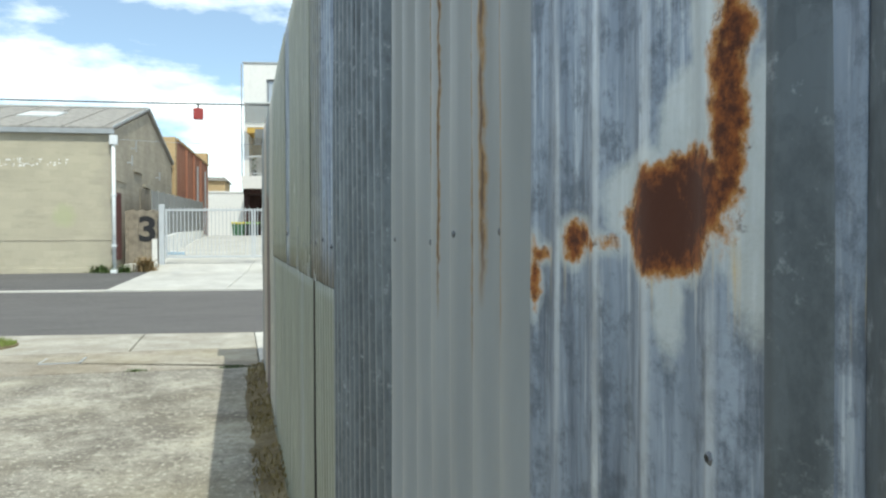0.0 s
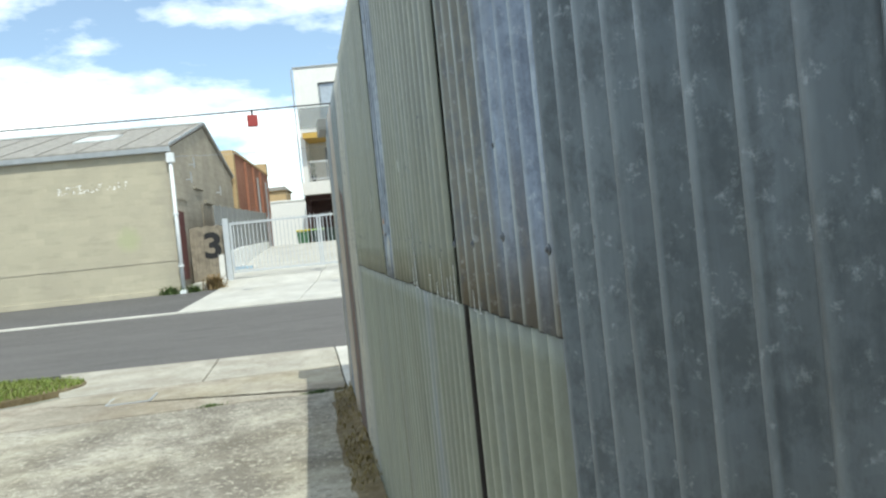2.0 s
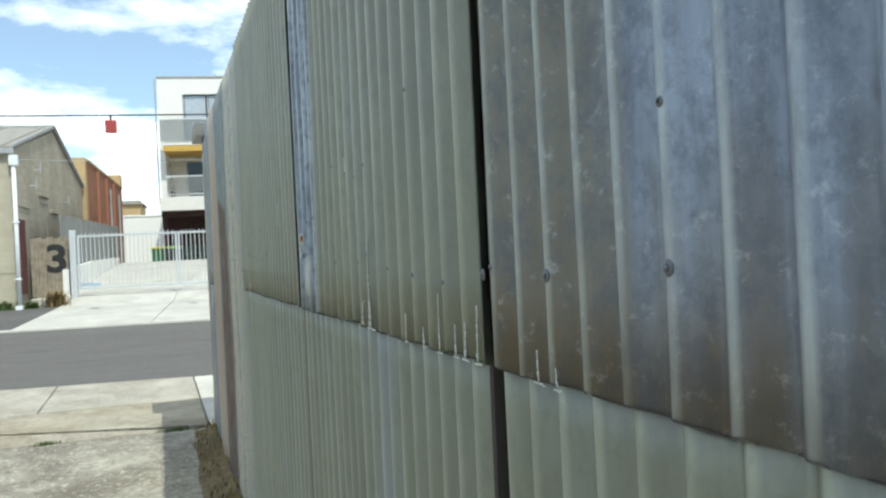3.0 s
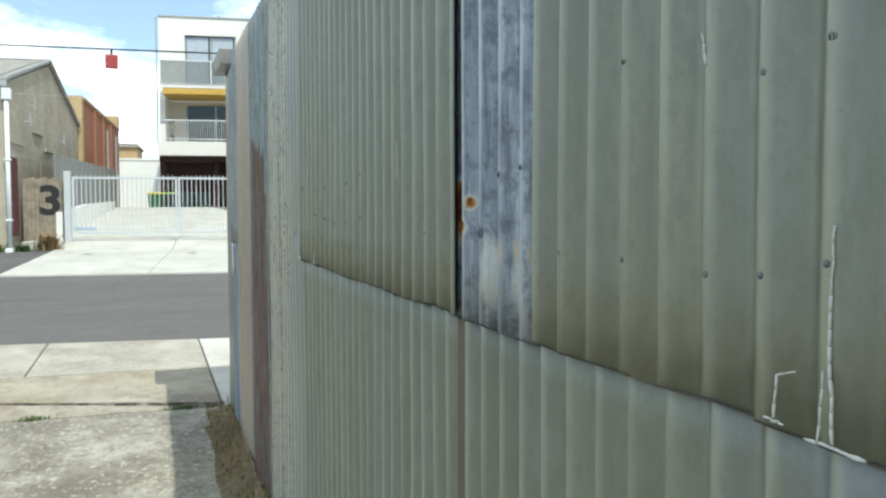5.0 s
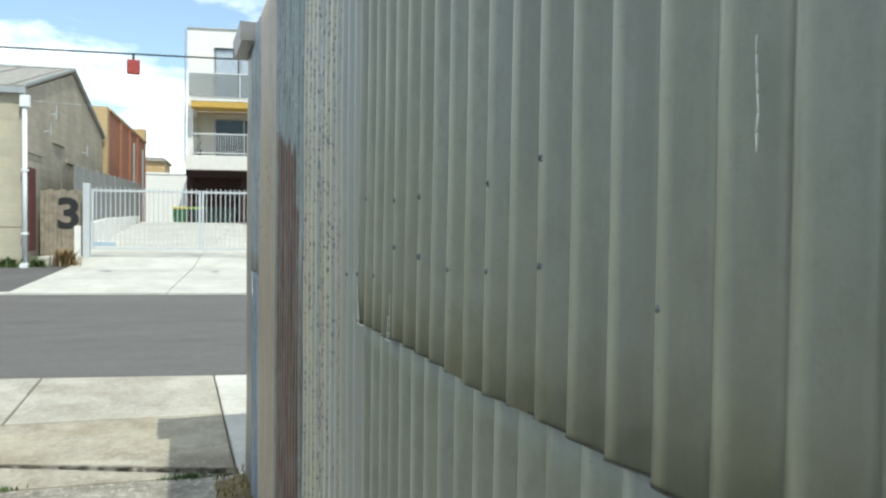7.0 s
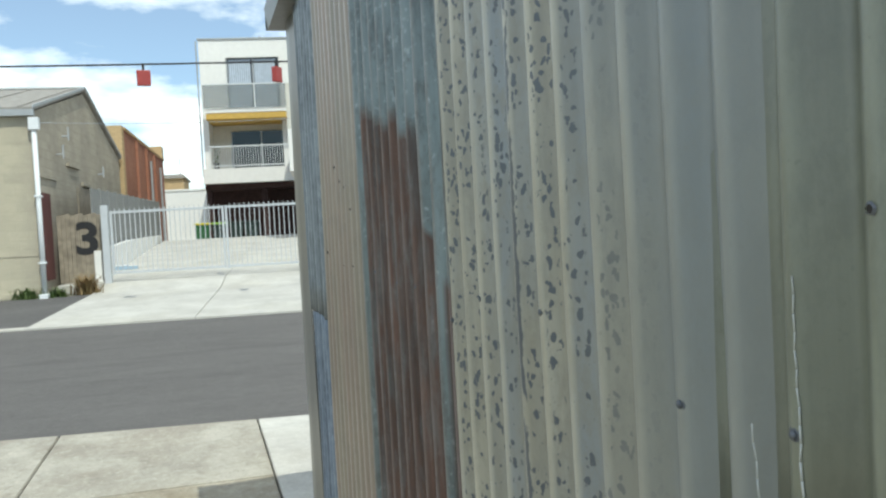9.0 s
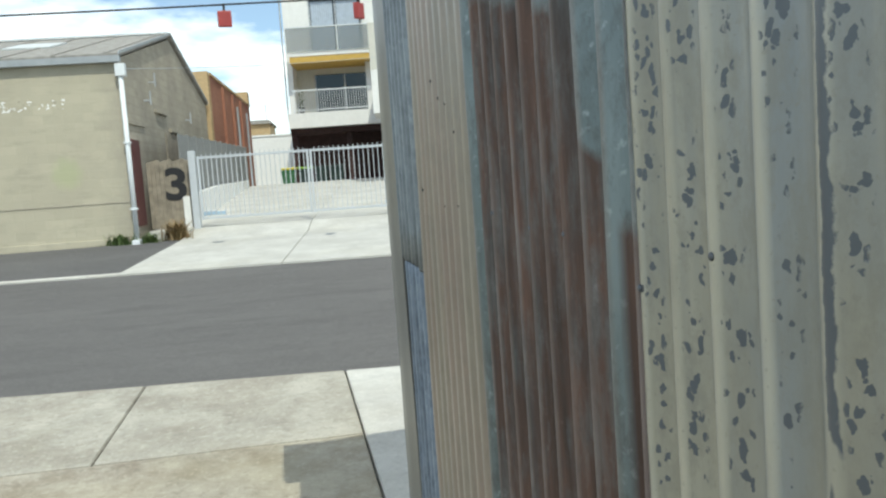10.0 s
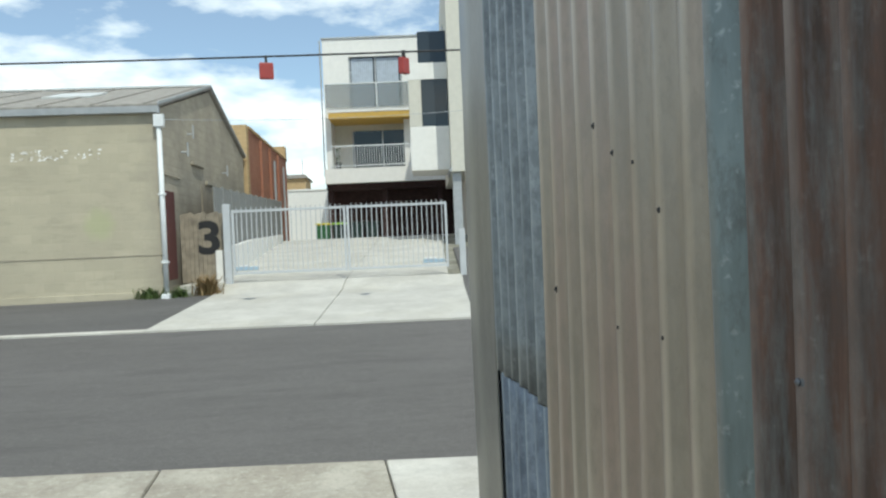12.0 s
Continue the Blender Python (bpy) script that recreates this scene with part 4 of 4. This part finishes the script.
for u, s0, s1 in ((-2.6, 2.6, 4.0), (-6.3, 2.2, 3.9)):
    bm = box(bmesh.new(), -0.55, 0.55, s0, s1, 0.004, 0.04)
    pale = part("skylight_sheet", bm, ROOF_PALE, roof, "pale translucent roof sheet")
    pale.matrix_basis = Matrix.Translation((u, -0.12, EAVE + 0.08)) @ Matrix.Rotation(slope, 4, "X")
bm = box(bmesh.new(), -26, 0.06, DEEP / 2 - 0.14, DEEP / 2 + 0.14, RIDGE + 0.07, RIDGE + 0.12)
part("ridge_cap", bm, ROOF_PALE, shop, "pale ridge capping")
bm = prism(bmesh.new(), [(-0.12, EAVE + 0.06), (-0.12, EAVE + 0.12), (DEEP / 2, RIDGE + 0.12), (DEEP + 0.1, EAVE + 0.12), (DEEP + 0.1, EAVE + 0.06), (DEEP / 2, RIDGE + 0.06)], "x", 0.062, 0.09)
part("barge_board", bm, GREY_STEEL, shop)
bm = prism(bmesh.new(), [(-0.02, EAVE - 0.10), (-0.15, EAVE - 0.10), (-0.16, EAVE + 0.03), (-0.14, EAVE + 0.03), (-0.02, EAVE + 0.0)], "x", -26, 0.08)
part("gutter", bm, GREY_STEEL, shop)
bm = soft_box(-26, 0.02, -0.03, -0.002, 0.2, 0.52, 0.01)
part("plinth", bm, BLOCK, shop)
bm = soft_box(-26, 0.008, -0.014, -0.002, 1.27, 1.29, 0.002)
part("string_line", bm, BLOCK_SIDE, shop)
pipe = part("downpipe", tube(bmesh.new(), (0.06, -0.085, 0.45), (0.06, -0.085, 3.92), 0.052, 16), WHITE_STEEL, shop, "white painted round downpipe", True)
part("rain_head", soft_box(-0.03, 0.17, -0.17, -0.005, 3.90, 4.16, 0.012), WHITE_STEEL, pipe, "white rain head")
part("shoe", soft_box(-0.02, 0.15, -0.25, -0.03, 0.34, 0.47, 0.02), WHITE_STEEL, pipe)
for z in (1.1, 2.5):
    part("bracket", soft_box(-0.01, 0.13, -0.15, -0.004, z, z + 0.04, 0.004), WHITE_STEEL, pipe)
door = part("door", soft_box(0.002, 0.03, 0.42, 1.15, 0.72, 2.62, 0.006), DOOR_RED, shop, "dark red timber door")
part("lintel", soft_box(0.002, 0.04, 0.3, 1.9, 2.95, 3.05, 0.006), BLOCK_SIDE, shop)
for v0, v1, z0, z1 in ((3.2, 4.6, 3.4, 3.48), (4.9, 6.2, 3.0, 3.1)):
    part("lintel", soft_box(0.002, 0.07, v0, v1, z0, z1, 0.006), BLOCK_SIDE, shop)
for v, z in ((2.2, 3.6), (2.9, 4.1), (7.6, 3.5)):
    bm = tube(bmesh.new(), (0, v, z), (0.16, v, z), 0.02, 8)
    tube(bm, (0.15, v, z - 0.1), (0.15, v, z + 0.22), 0.02, 8)
    part("bracket", bm, GREY_STEEL, shop)
part("infill_panel", soft_box(0.002, 0.03, 4.3, 6.0, 2.0, 2.95, 0.006), TIMBER, shop)
# worn patches of old lettering, only ghosts left
rnd = random.Random(9)
for i in range(70):
    u = -2.05 + 0.95 * rnd.random() - (0.9 if i % 3 else 0)
    z = 3.28 + 0.20 * rnd.random()
    part("paint_fleck", soft_box(u, u + rnd.uniform(0.02, 0.07), -0.005, -0.001, z, z + rnd.uniform(0.012, 0.045), 0.002), WHITE if i % 4 else BLOCK_SIDE, shop)

step = in_street("door_step", "low white concrete step before the paling screen", "step")
part("block", soft_box(0.2, 1.05, 0.35, 1.15, 0.25, 0.60, 0.02), KERB, step)
screen = in_street("paling_screen", "weathered grey timber paling screen with a black house number", "fence")
for i in range(11):
    u = 0.03 + i * 0.095
    part("paling", soft_box(u, u + 0.09, 1.20, 1.222, 0.6, 2.12 + 0.02 * (i % 3), 0.003), TIMBER, screen)
part("rail", soft_box(0.03, 1.07, 1.224, 1.27, 1.9, 1.98, 0.004), TIMBER, screen)
part("rail", soft_box(0.03, 1.07, 1.224, 1.27, 0.8, 0.88, 0.004), TIMBER, screen)
curve = bpy.data.curves.new("house_number", "FONT")
curve.body, curve.size, curve.extrude, curve.offset = "3", 0.98, 0.005, 0.028
curve.align_x = "CENTER"
text = new("house_number", curve)
bpy.context.view_layer.update()
flat = bpy.data.meshes.new_from_object(text.evaluated_get(bpy.context.evaluated_depsgraph_get()))
bpy.data.objects.remove(text)
flat.materials.clear(), flat.materials.append(BLACK)
number = new("house_number", flat)
number.parent = screen
number.matrix_basis = Matrix.Translation((0.66, 1.192, 1.26)) @ Matrix.Rotation(radians(90), 4, "X") @ Matrix.Diagonal((1.15, 1.0, 1, 1))
tagged(number, "bold black numeral three")

# ---- gate ----
GV = 0.93
gate = in_street("driveway_gate", "white steel bar gate with two leaves, closed", "gate")
U0, UM, U1 = 1.14, 3.72, 6.22
part("post", soft_box(U0 - 0.09, U0 + 0.06, GV - 0.07, GV + 0.07, 0.45, 2.30, 0.01), GATE_STEEL, gate)
part("post", soft_box(U1 - 0.05, U1 + 0.08, GV - 0.07, GV + 0.07, 0.45, 1.56, 0.01), GATE_STEEL, gate)
for a, b in ((U0 + 0.09, UM - 0.012), (UM + 0.012, U1 - 0.30)):
    leaf = part("leaf_frame", soft_box(a, b, GV - 0.02, GV + 0.02, 2.11, 2.16, 0.004), GATE_STEEL, gate)
    part("bottom_rail", soft_box(a, b, GV - 0.02, GV + 0.02, 0.76, 0.81, 0.004), GATE_STEEL, leaf)
    part("stile", soft_box(a, a + 0.05, GV - 0.022, GV + 0.022, 0.74, 2.17, 0.004), GATE_STEEL, leaf)
    part("stile", soft_box(b - 0.05, b, GV - 0.022, GV + 0.022, 0.74, 2.17, 0.004), GATE_STEEL, leaf)
    bars = int((b - a) / 0.105)
    first = None
    for i in range(1, bars):
        u = a + (b - a) * i / bars
        if first is None:
            first = part("bar", soft_box(-0.009, 0.009, GV - 0.009, GV + 0.009, 0.78, 2.215, 0.002), GATE_STEEL, leaf)
            first.location.x = u
        else:
            bar = new("bar", first.data)
            bar.parent, bar.location = leaf, (u, 0, 0)
for a, b in ((1.25, 1.75), (5.35, 5.85)):
    arm = part("opener_arm", soft_box(a, b, GV + 0.05, GV + 0.13, 0.84, 0.92, 0.015), BLUE_PALE, gate, "pale blue gate opener arm")
    part("cap", soft_box(a + 0.03, b - 0.2, GV + 0.04, GV + 0.14, 0.92, 0.95, 0.01), WHITE_STEEL, arm)

# ---- driveway sides ----
edge = in_street("retaining_wall", "low white rendered wall along the driveway", "wall", at=YARD)
bm = prism(bmesh.new(), [(1.05, 0.4), (14, 1.2), (14, 1.62), (6, 1.5), (1.05, 1.30)], "x", 0.88, 1.03)
part("body", bm, WHITE, edge)
fence = in_street("boundary_fence", "tall dark grey sheet fence beside the driveway", "fence", at=YARD)
for i in range(12):
    v = 1.5 + i * 1.2
    part("panel", soft_box(0.80, 0.83, v, v + 1.17, height(v) - 0.2, 2.74 + 0.016 * i, 0.004), FENCE_GREY, fence)
    part("post", soft_box(0.77, 0.84, v + 1.165, v + 1.205, height(v) - 0.2, 2.78 + 0.016 * i, 0.004), FENCE_GREY, fence)


def wheelie_bin(u, v, body, lid, label):
    z = height(v) + 0.037
    b = holder("wheelie_bin", STREET @ Matrix.Translation((u, v, z)), label, "bin", "bins by the fence")
    bm = bmesh.new()
    lo = [bm.verts.new(p) for p in ((-0.21, -0.24, 0.06), (0.21, -0.24, 0.06), (0.21, 0.24, 0.06), (-0.21, 0.24, 0.06))]
    hi = [bm.verts.new(p) for p in ((-0.28, -0.34, 0.98), (0.28, -0.34, 0.98), (0.28, 0.34, 0.98), (-0.28, 0.34, 0.98))]
    bm.faces.new(lo[::-1]), bm.faces.new(hi)
    for i in range(4):
        bm.faces.new((lo[i], lo[(i + 1) % 4], hi[(i + 1) % 4], hi[i]))
    bmesh.ops.bevel(bm, geom=bm.edges[:], offset=0.03, segments=2, affect="EDGES")
    part("body", bm, body, b)
    part("lid", soft_box(-0.30, 0.30, -0.37, 0.36, 0.98, 1.06, 0.03), lid, b)
    part("handle", tube(bmesh.new(), (-0.24, 0.40, 0.95), (0.24, 0.40, 0.95), 0.02), body, b)
    for s in (-0.22, 0.22):
        part("wheel", tube(bmesh.new(), (s - 0.03, 0.24, 0.10), (s + 0.03, 0.24, 0.10), 0.10, 18), RUBBER, b)
    return b


wheelie_bin(0.55 + 0.75, 16.2, BIN_GREEN, LID_YELLOW, "green wheelie bin with a yellow lid")
wheelie_bin(1.95, 16.3, BIN_DARK, LID_GREEN, "dark green wheelie bin with a lime lid")
wheelie_bin(2.6, 16.4, BIN_DARK, BIN_DARK, "dark wheelie bin with a black lid")
wheelie_bin(3.2, 16.5, BIN_DARK, BIN_DARK, "dark wheelie bin with a black lid")

# ---- brick building behind ----
brick = in_street("brick_building", "long red brick building with a cream brick end", "building", at=YARD)
BU = 0.12
part("side_wall", box(bmesh.new(), BU - 0.3, BU, 12.6, 26, 0.5, 5.40), BRICK, brick)
part("end_wall", box(bmesh.new(), -9, BU, 12.1, 12.6, 0.5, 5.50), CREAM_BRICK, brick, "cream brick end wall")
part("parapet", soft_box(BU - 0.35, BU + 0.05, 12.6, 26, 5.40, 5.50, 0.01), CREAM_BRICK, brick)
part("back_wall", box(bmesh.new(), -9, BU - 0.3, 25.7, 26, 0.5, 5.35), BRICK, brick)
part("roof", box(bmesh.new(), -9, BU - 0.3, 12.6, 25.7, 5.0, 5.1), ROOF, brick)
for v in (15.5, 18.5, 21.5):
    part("pier", soft_box(BU, BU + 0.09, v, v + 0.35, 0.5, 5.3, 0.01), BRICK, brick)
for v in (20.0, 23.8):
    part("downpipe", tube(bmesh.new(), (BU + 0.06, v, 1.3), (BU + 0.06, v, 4.9), 0.05), GREY_STEEL, brick)
part("chimney", soft_box(BU - 0.5, BU + 0.1, 24.5, 25.3, 5.4, 6.0, 0.02), CREAM_BRICK, brick)
far_white = in_street("white_outbuilding", "low white rendered building beyond the driveway", "building", at=YARD)
part("wall", box(bmesh.new(), -1.2, 1.9, 35, 39, 0.6, 4.3), WHITE, far_white)
part("parapet", soft_box(-1.25, 1.95, 34.95, 39, 4.3, 4.42, 0.02), WHITE, far_white)
far_brick = in_street("far_brick_house", "distant tan brick upper storey", "house", at=YARD)
part("wall", box(bmesh.new(), -1.9, -0.05, 41, 46, 0.6, 5.5), CREAM_BRICK, far_brick)
part("roof", prism(bmesh.new(), [(-2.1, 5.5), (0.15, 5.5), (-0.05, 5.75), (-1.9, 5.75)], "y", 40.8, 46.2), ROOF, far_brick)
part("aerial", tube(bmesh.new(), (-0.3, 42, 5.6), (-0.3, 42, 6.9), 0.03, 6), GREY_STEEL, far_brick)

# ---- apartment block ----
apt = in_street("apartment_block", "white rendered three-storey apartment block with balconies", "apartment building")
AV = 21.4
part("side_blade", soft_box(0.92, 1.18, AV, AV + 12, 3.85, 10.45, 0.01), WHITE, apt)
part("top_wall", box(bmesh.new(), 1.18, 2.1, AV, AV + 0.25, 8.3, 10.45), WHITE, apt)
part("head_wall", box(bmesh.new(), 2.1, 4.5, AV, AV + 0.25, 9.62, 10.45), WHITE, apt)
part("right_wall", box(bmesh.new(), 4.5, 11, AV, AV + 0.25, 4.5, 10.45), WHITE, apt)
part("pier_wall", box(bmesh.new(), 1.18, 2.1, AV + 0.02, AV + 0.25, 7.0, 8.3), WHITE, apt)
part("roof_edge", soft_box(0.88, 11, AV - 0.06, AV + 12, 10.45, 10.52, 0.01), GREY_STEEL, apt)
w = part("window_upper", soft_box(2.1, 4.5, AV + 0.16, AV + 0.2, 7.1, 9.62, 0.004), WINDOW, apt)
for u in (2.1, 3.27, 4.42):
    part("frame", soft_box(u, u + 0.07, AV + 0.11, AV + 0.17, 7.1, 9.62, 0.004), GREY_STEEL, w)
for c in range(2):
    bm = bmesh.new()
    n = 60
    u0 = 2.2 + c * 1.16
    ring = [(u0 + 1.0 * i / n, AV + 0.135 + 0.02 * math.sin(i * 1.1)) for i in range(n + 1)]
    vs = [(bm.verts.new((u, v, 7.1)), bm.verts.new((u, v, 9.55))) for u, v in ring]
    for (a, b), (d, e) in zip(vs, vs[1:]):
        bm.faces.new((a, d, e, b))
    part("curtain", bm, CURTAIN, w, "pale blue-white curtain", True)
part("balcony_slab", soft_box(1.18, 5.2, AV - 0.9, AV, 6.98, 7.18, 0.01), WHITE, apt)
glass = part("balustrade_upper", soft_box(1.05, 5.2, AV - 0.95, AV - 0.93, 7.18, 8.22, 0.003), BALUSTER, apt, "grey tinted glass balustrade")
part("top_rail", soft_box(1.05, 5.2, AV - 0.97, AV - 0.91, 8.22, 8.27, 0.006), WHITE_STEEL, glass)
for u in (1.05, 3.35):
    part("post", soft_box(u, u + 0.05, AV - 0.97, AV - 0.91, 7.0, 8.25, 0.004), WHITE_STEEL, glass)
part("soffit_band", soft_box(1.18, 5.2, AV - 0.88, AV + 1.6, 6.70, 6.975, 0.01), OCHRE, apt, "ochre painted beam")
part("recess_back", box(bmesh.new(), 1.18, 5.2, AV + 1.6, AV + 1.8, 4.4, 6.70), CREAM, apt)
w = part("window_lower", soft_box(2.0, 4.9, AV + 1.52, AV + 1.58, 4.5, 6.4, 0.004), WINDOW, apt)
for u in (2.0, 3.4, 4.82):
    part("frame", soft_box(u, u + 0.07, AV + 1.47, AV + 1.53, 4.5, 6.4, 0.004), GREY_STEEL, w)
part("fascia", soft_box(0.92, 8.2, AV - 0.95, AV + 1.6, 3.82, 4.48, 0.01), WHITE, apt)
rail = part("railing", soft_box(1.18, 5.2, AV - 0.9, AV - 0.86, 5.45, 5.50, 0.004), WHITE_STEEL, apt)
part("bottom_rail", soft_box(1.18, 5.2, AV - 0.9, AV - 0.86, 4.58, 4.62, 0.004), WHITE_STEEL, rail)
one = None
for i in range(37):
    if one is None:
        one = part("baluster", soft_box(-0.01, 0.01, AV - 0.89, AV - 0.87, 4.5, 5.46, 0.002), WHITE_STEEL, rail)
        one.location.x = 1.22
    else:
        o = new("baluster", one.data)
        o.parent, o.location = rail, (1.22 + i * 0.108, 0, 0)
# back wall, beam and columns carry the undercroft shade in their colour
part("undercroft_back", box(bmesh.new(), 0.92, 8.2, AV + 1.0, AV + 1.3, 0.7, 3.82), SHADE_DARK_WALL, apt, "garage front coloured near-black for the undercroft shade")
part("undercroft_beam", soft_box(0.92, 8.2, AV - 0.5, AV + 1.0, 3.55, 3.82, 0.01), SHADE_DARK_WALL, apt)
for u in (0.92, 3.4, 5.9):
    part("column", soft_box(u, u + 0.25, AV - 0.2, AV + 0.1, 0.7, 3.6, 0.01), SHADE_DARK_WALL, apt)
part("back_body", box(bmesh.new(), 1.18, 11, AV + 2.2, AV + 12, 0.6, 10.4), WHITE, apt)
part("roof_vent", tube(bmesh.new(), (3.6, AV + 2, 10.5), (3.6, AV + 2, 11.0), 0.06), GREY_STEEL, apt)
part("roof_vent", soft_box(3.8, 4.1, AV + 2, AV + 2.3, 10.4, 10.95, 0.02), WHITE, apt)
part("corner_pipe", tube(bmesh.new(), (0.82, AV - 0.02, 4.2), (0.82, AV - 0.02, 10.4), 0.035, 8), GREY_STEEL, apt)
plant = holder("balcony_plant", STREET @ Matrix.Translation((1.5, AV - 0.55, 4.48)), "leafy pot plant on the lower balcony", "plant")
bm = bmesh.new()
bmesh.ops.create_cone(bm, cap_ends=True, segments=14, radius1=0.12, radius2=0.16, depth=0.3, matrix=Matrix.Translation((0, 0, 0.15)))
part("pot", bm, RUBBER, plant)
bm = bmesh.new()
rnd = random.Random(3)
for i in range(90):
    a, h = rnd.uniform(0, 6.28), rnd.uniform(0.25, 0.95)
    c = Vector((0.22 * math.cos(a) * rnd.random(), 0.22 * math.sin(a) * rnd.random(), h))
    d = Vector((math.cos(a), math.sin(a), 0.4)) * 0.09
    s = Vector((-math.sin(a), math.cos(a), 0)) * 0.03
    bm.faces.new([bm.verts.new(c + o) for o in (-d, s, d, -s)])
part("foliage", bm, WEED, plant)

# ---- side apartment wing ----
wing = in_street("apartment_wing", "cream rendered apartment wing with a projecting balcony box", "apartment building")
part("body", box(bmesh.new(), 6.3, 16, 9.5, 21.0, 3.4, 11.0), CREAM, wing)
part("ground_wall", box(bmesh.new(), 6.9, 16, 9.9, 21.0, 0.5, 3.4), CREAM, wing)
part("pilaster", soft_box(6.32, 6.6, 9.7, 9.95, 0.8, 3.4, 0.01), GREY_STEEL, wing)
part("lower_parapet", soft_box(5.0, 6.3, 10.6, 13.6, 3.55, 5.0, 0.015), WHITE, wing)
part("pier", soft_box(5.0, 5.42, 10.6, 10.95, 5.0, 6.55, 0.015), CREAM, wing)
part("upper_slab", soft_box(5.0, 6.3, 10.6, 13.6, 6.55, 7.1, 0.015), WHITE, wing)
part("corner_glass", soft_box(5.42, 6.3, 10.64, 10.68, 5.0, 6.55, 0.003), WINDOW, wing)
part("side_glass", soft_box(5.04, 5.08, 10.95, 13.5, 5.0, 6.55, 0.003), WINDOW, wing)
part("recess", box(bmesh.new(), 5.5, 6.28, 13.2, 13.5, 5.0, 6.55), SHADE_DARK_WALL, wing)
part("upper_glass", soft_box(5.35, 6.3, 10.9, 10.94, 7.1, 8.2, 0.003), WINDOW, wing)
part("shadow_groove", soft_box(6.24, 6.3, 9.5, 13.0, 3.40, 3.52, 0.004), GREY_STEEL, wing)
part("window", soft_box(6.27, 6.31, 14.2, 16.0, 7.4, 9.2, 0.004), WINDOW, wing)

# ---- cables ----
def cable(name, pts, r, material, label, sides=8):
    bm = bmesh.new()
    rings = [[bm.verts.new((x, y + r * math.cos(6.2832 * k / sides), z + r * math.sin(6.2832 * k / sides))) for k in range(sides)] for x, y, z in pts]
    for a, b in zip(rings, rings[1:]):
        for k in range(sides):
            bm.faces.new((a[k], a[(k + 1) % sides], b[(k + 1) % sides], b[k]))
    return tagged(part(name, bm, material, None, "", True), label, "cable")


pts = [(-20 + 40 * i / 40, 21.0 - 0.13 * (-20 + i), 4.53 + 0.0009 * (-20 + i - 1) ** 2 - 0.004 * (i - 20)) for i in range(41)]
cable("overhead_cable", pts, 0.016, BLACK, "thick black overhead cable along the street")
for x, w, turn in ((-0.49, 0.23, 8), (1.77, 0.20, 50)):
    m = holder("cable_marker", pose(x, 21.0 - 0.13 * x, 4.52, 0, 0, turn), "faded red marker flag hanging from the overhead cable", "marker", "cable markers")
    part("flag", soft_box(-w / 2, w / 2, -0.05, 0.05, -0.36, -0.09, 0.02), RED, m)
    part("clip", soft_box(-0.02, 0.02, -0.03, 0.03, -0.10, 0.03, 0.008), BLACK, m)
pts = [(-2.9 + 10 * i / 20, 24.75 - 1.2 * i / 20, 4.05 - 0.9 * (i / 20) * (1 - i / 20) + 0.25 * i / 20) for i in range(21)]
cable("service_wire", pts, 0.005, GREY_STEEL, "thin grey service wire from the block building")

# ---- weeds at the building foot ----
rnd = random.Random(12)
for u, v, n, tall, mt, label in ((-0.28, -0.12, 140, 0.26, WEED, "green weeds at the foot of the downpipe"), (0.32, -0.05, 110, 0.24, WEED, "green weeds beside the concrete step"),
                                 (0.85, 0.15, 220, 0.42, WEED_DRY, "reddish dry weeds beside the gate post")):
    spots = []
    for _ in range(n):
        p = STREET @ Vector((rnd.gauss(u, 0.11), rnd.gauss(v, 0.06), 0))
        spots.append((p.x, p.y, height(v) + 0.01))
    blades("weed_clump", spots, tall, mt, label, "weeds", "", 0.7, 0.018)
spots = []
for _ in range(500):
    u = -rnd.random() * 12
    if noise.noise((u * 1.2, 1, 1)) > -0.1:
        p = STREET @ Vector((u, -0.08 + rnd.gauss(0, 0.03), 0))
        spots.append((p.x, p.y, height(-0.1) + 0.02))
blades("foot_weeds", spots, 0.07, WEED, "low weeds along the building foot", "weeds", "stuff", 0.7, 0.012)
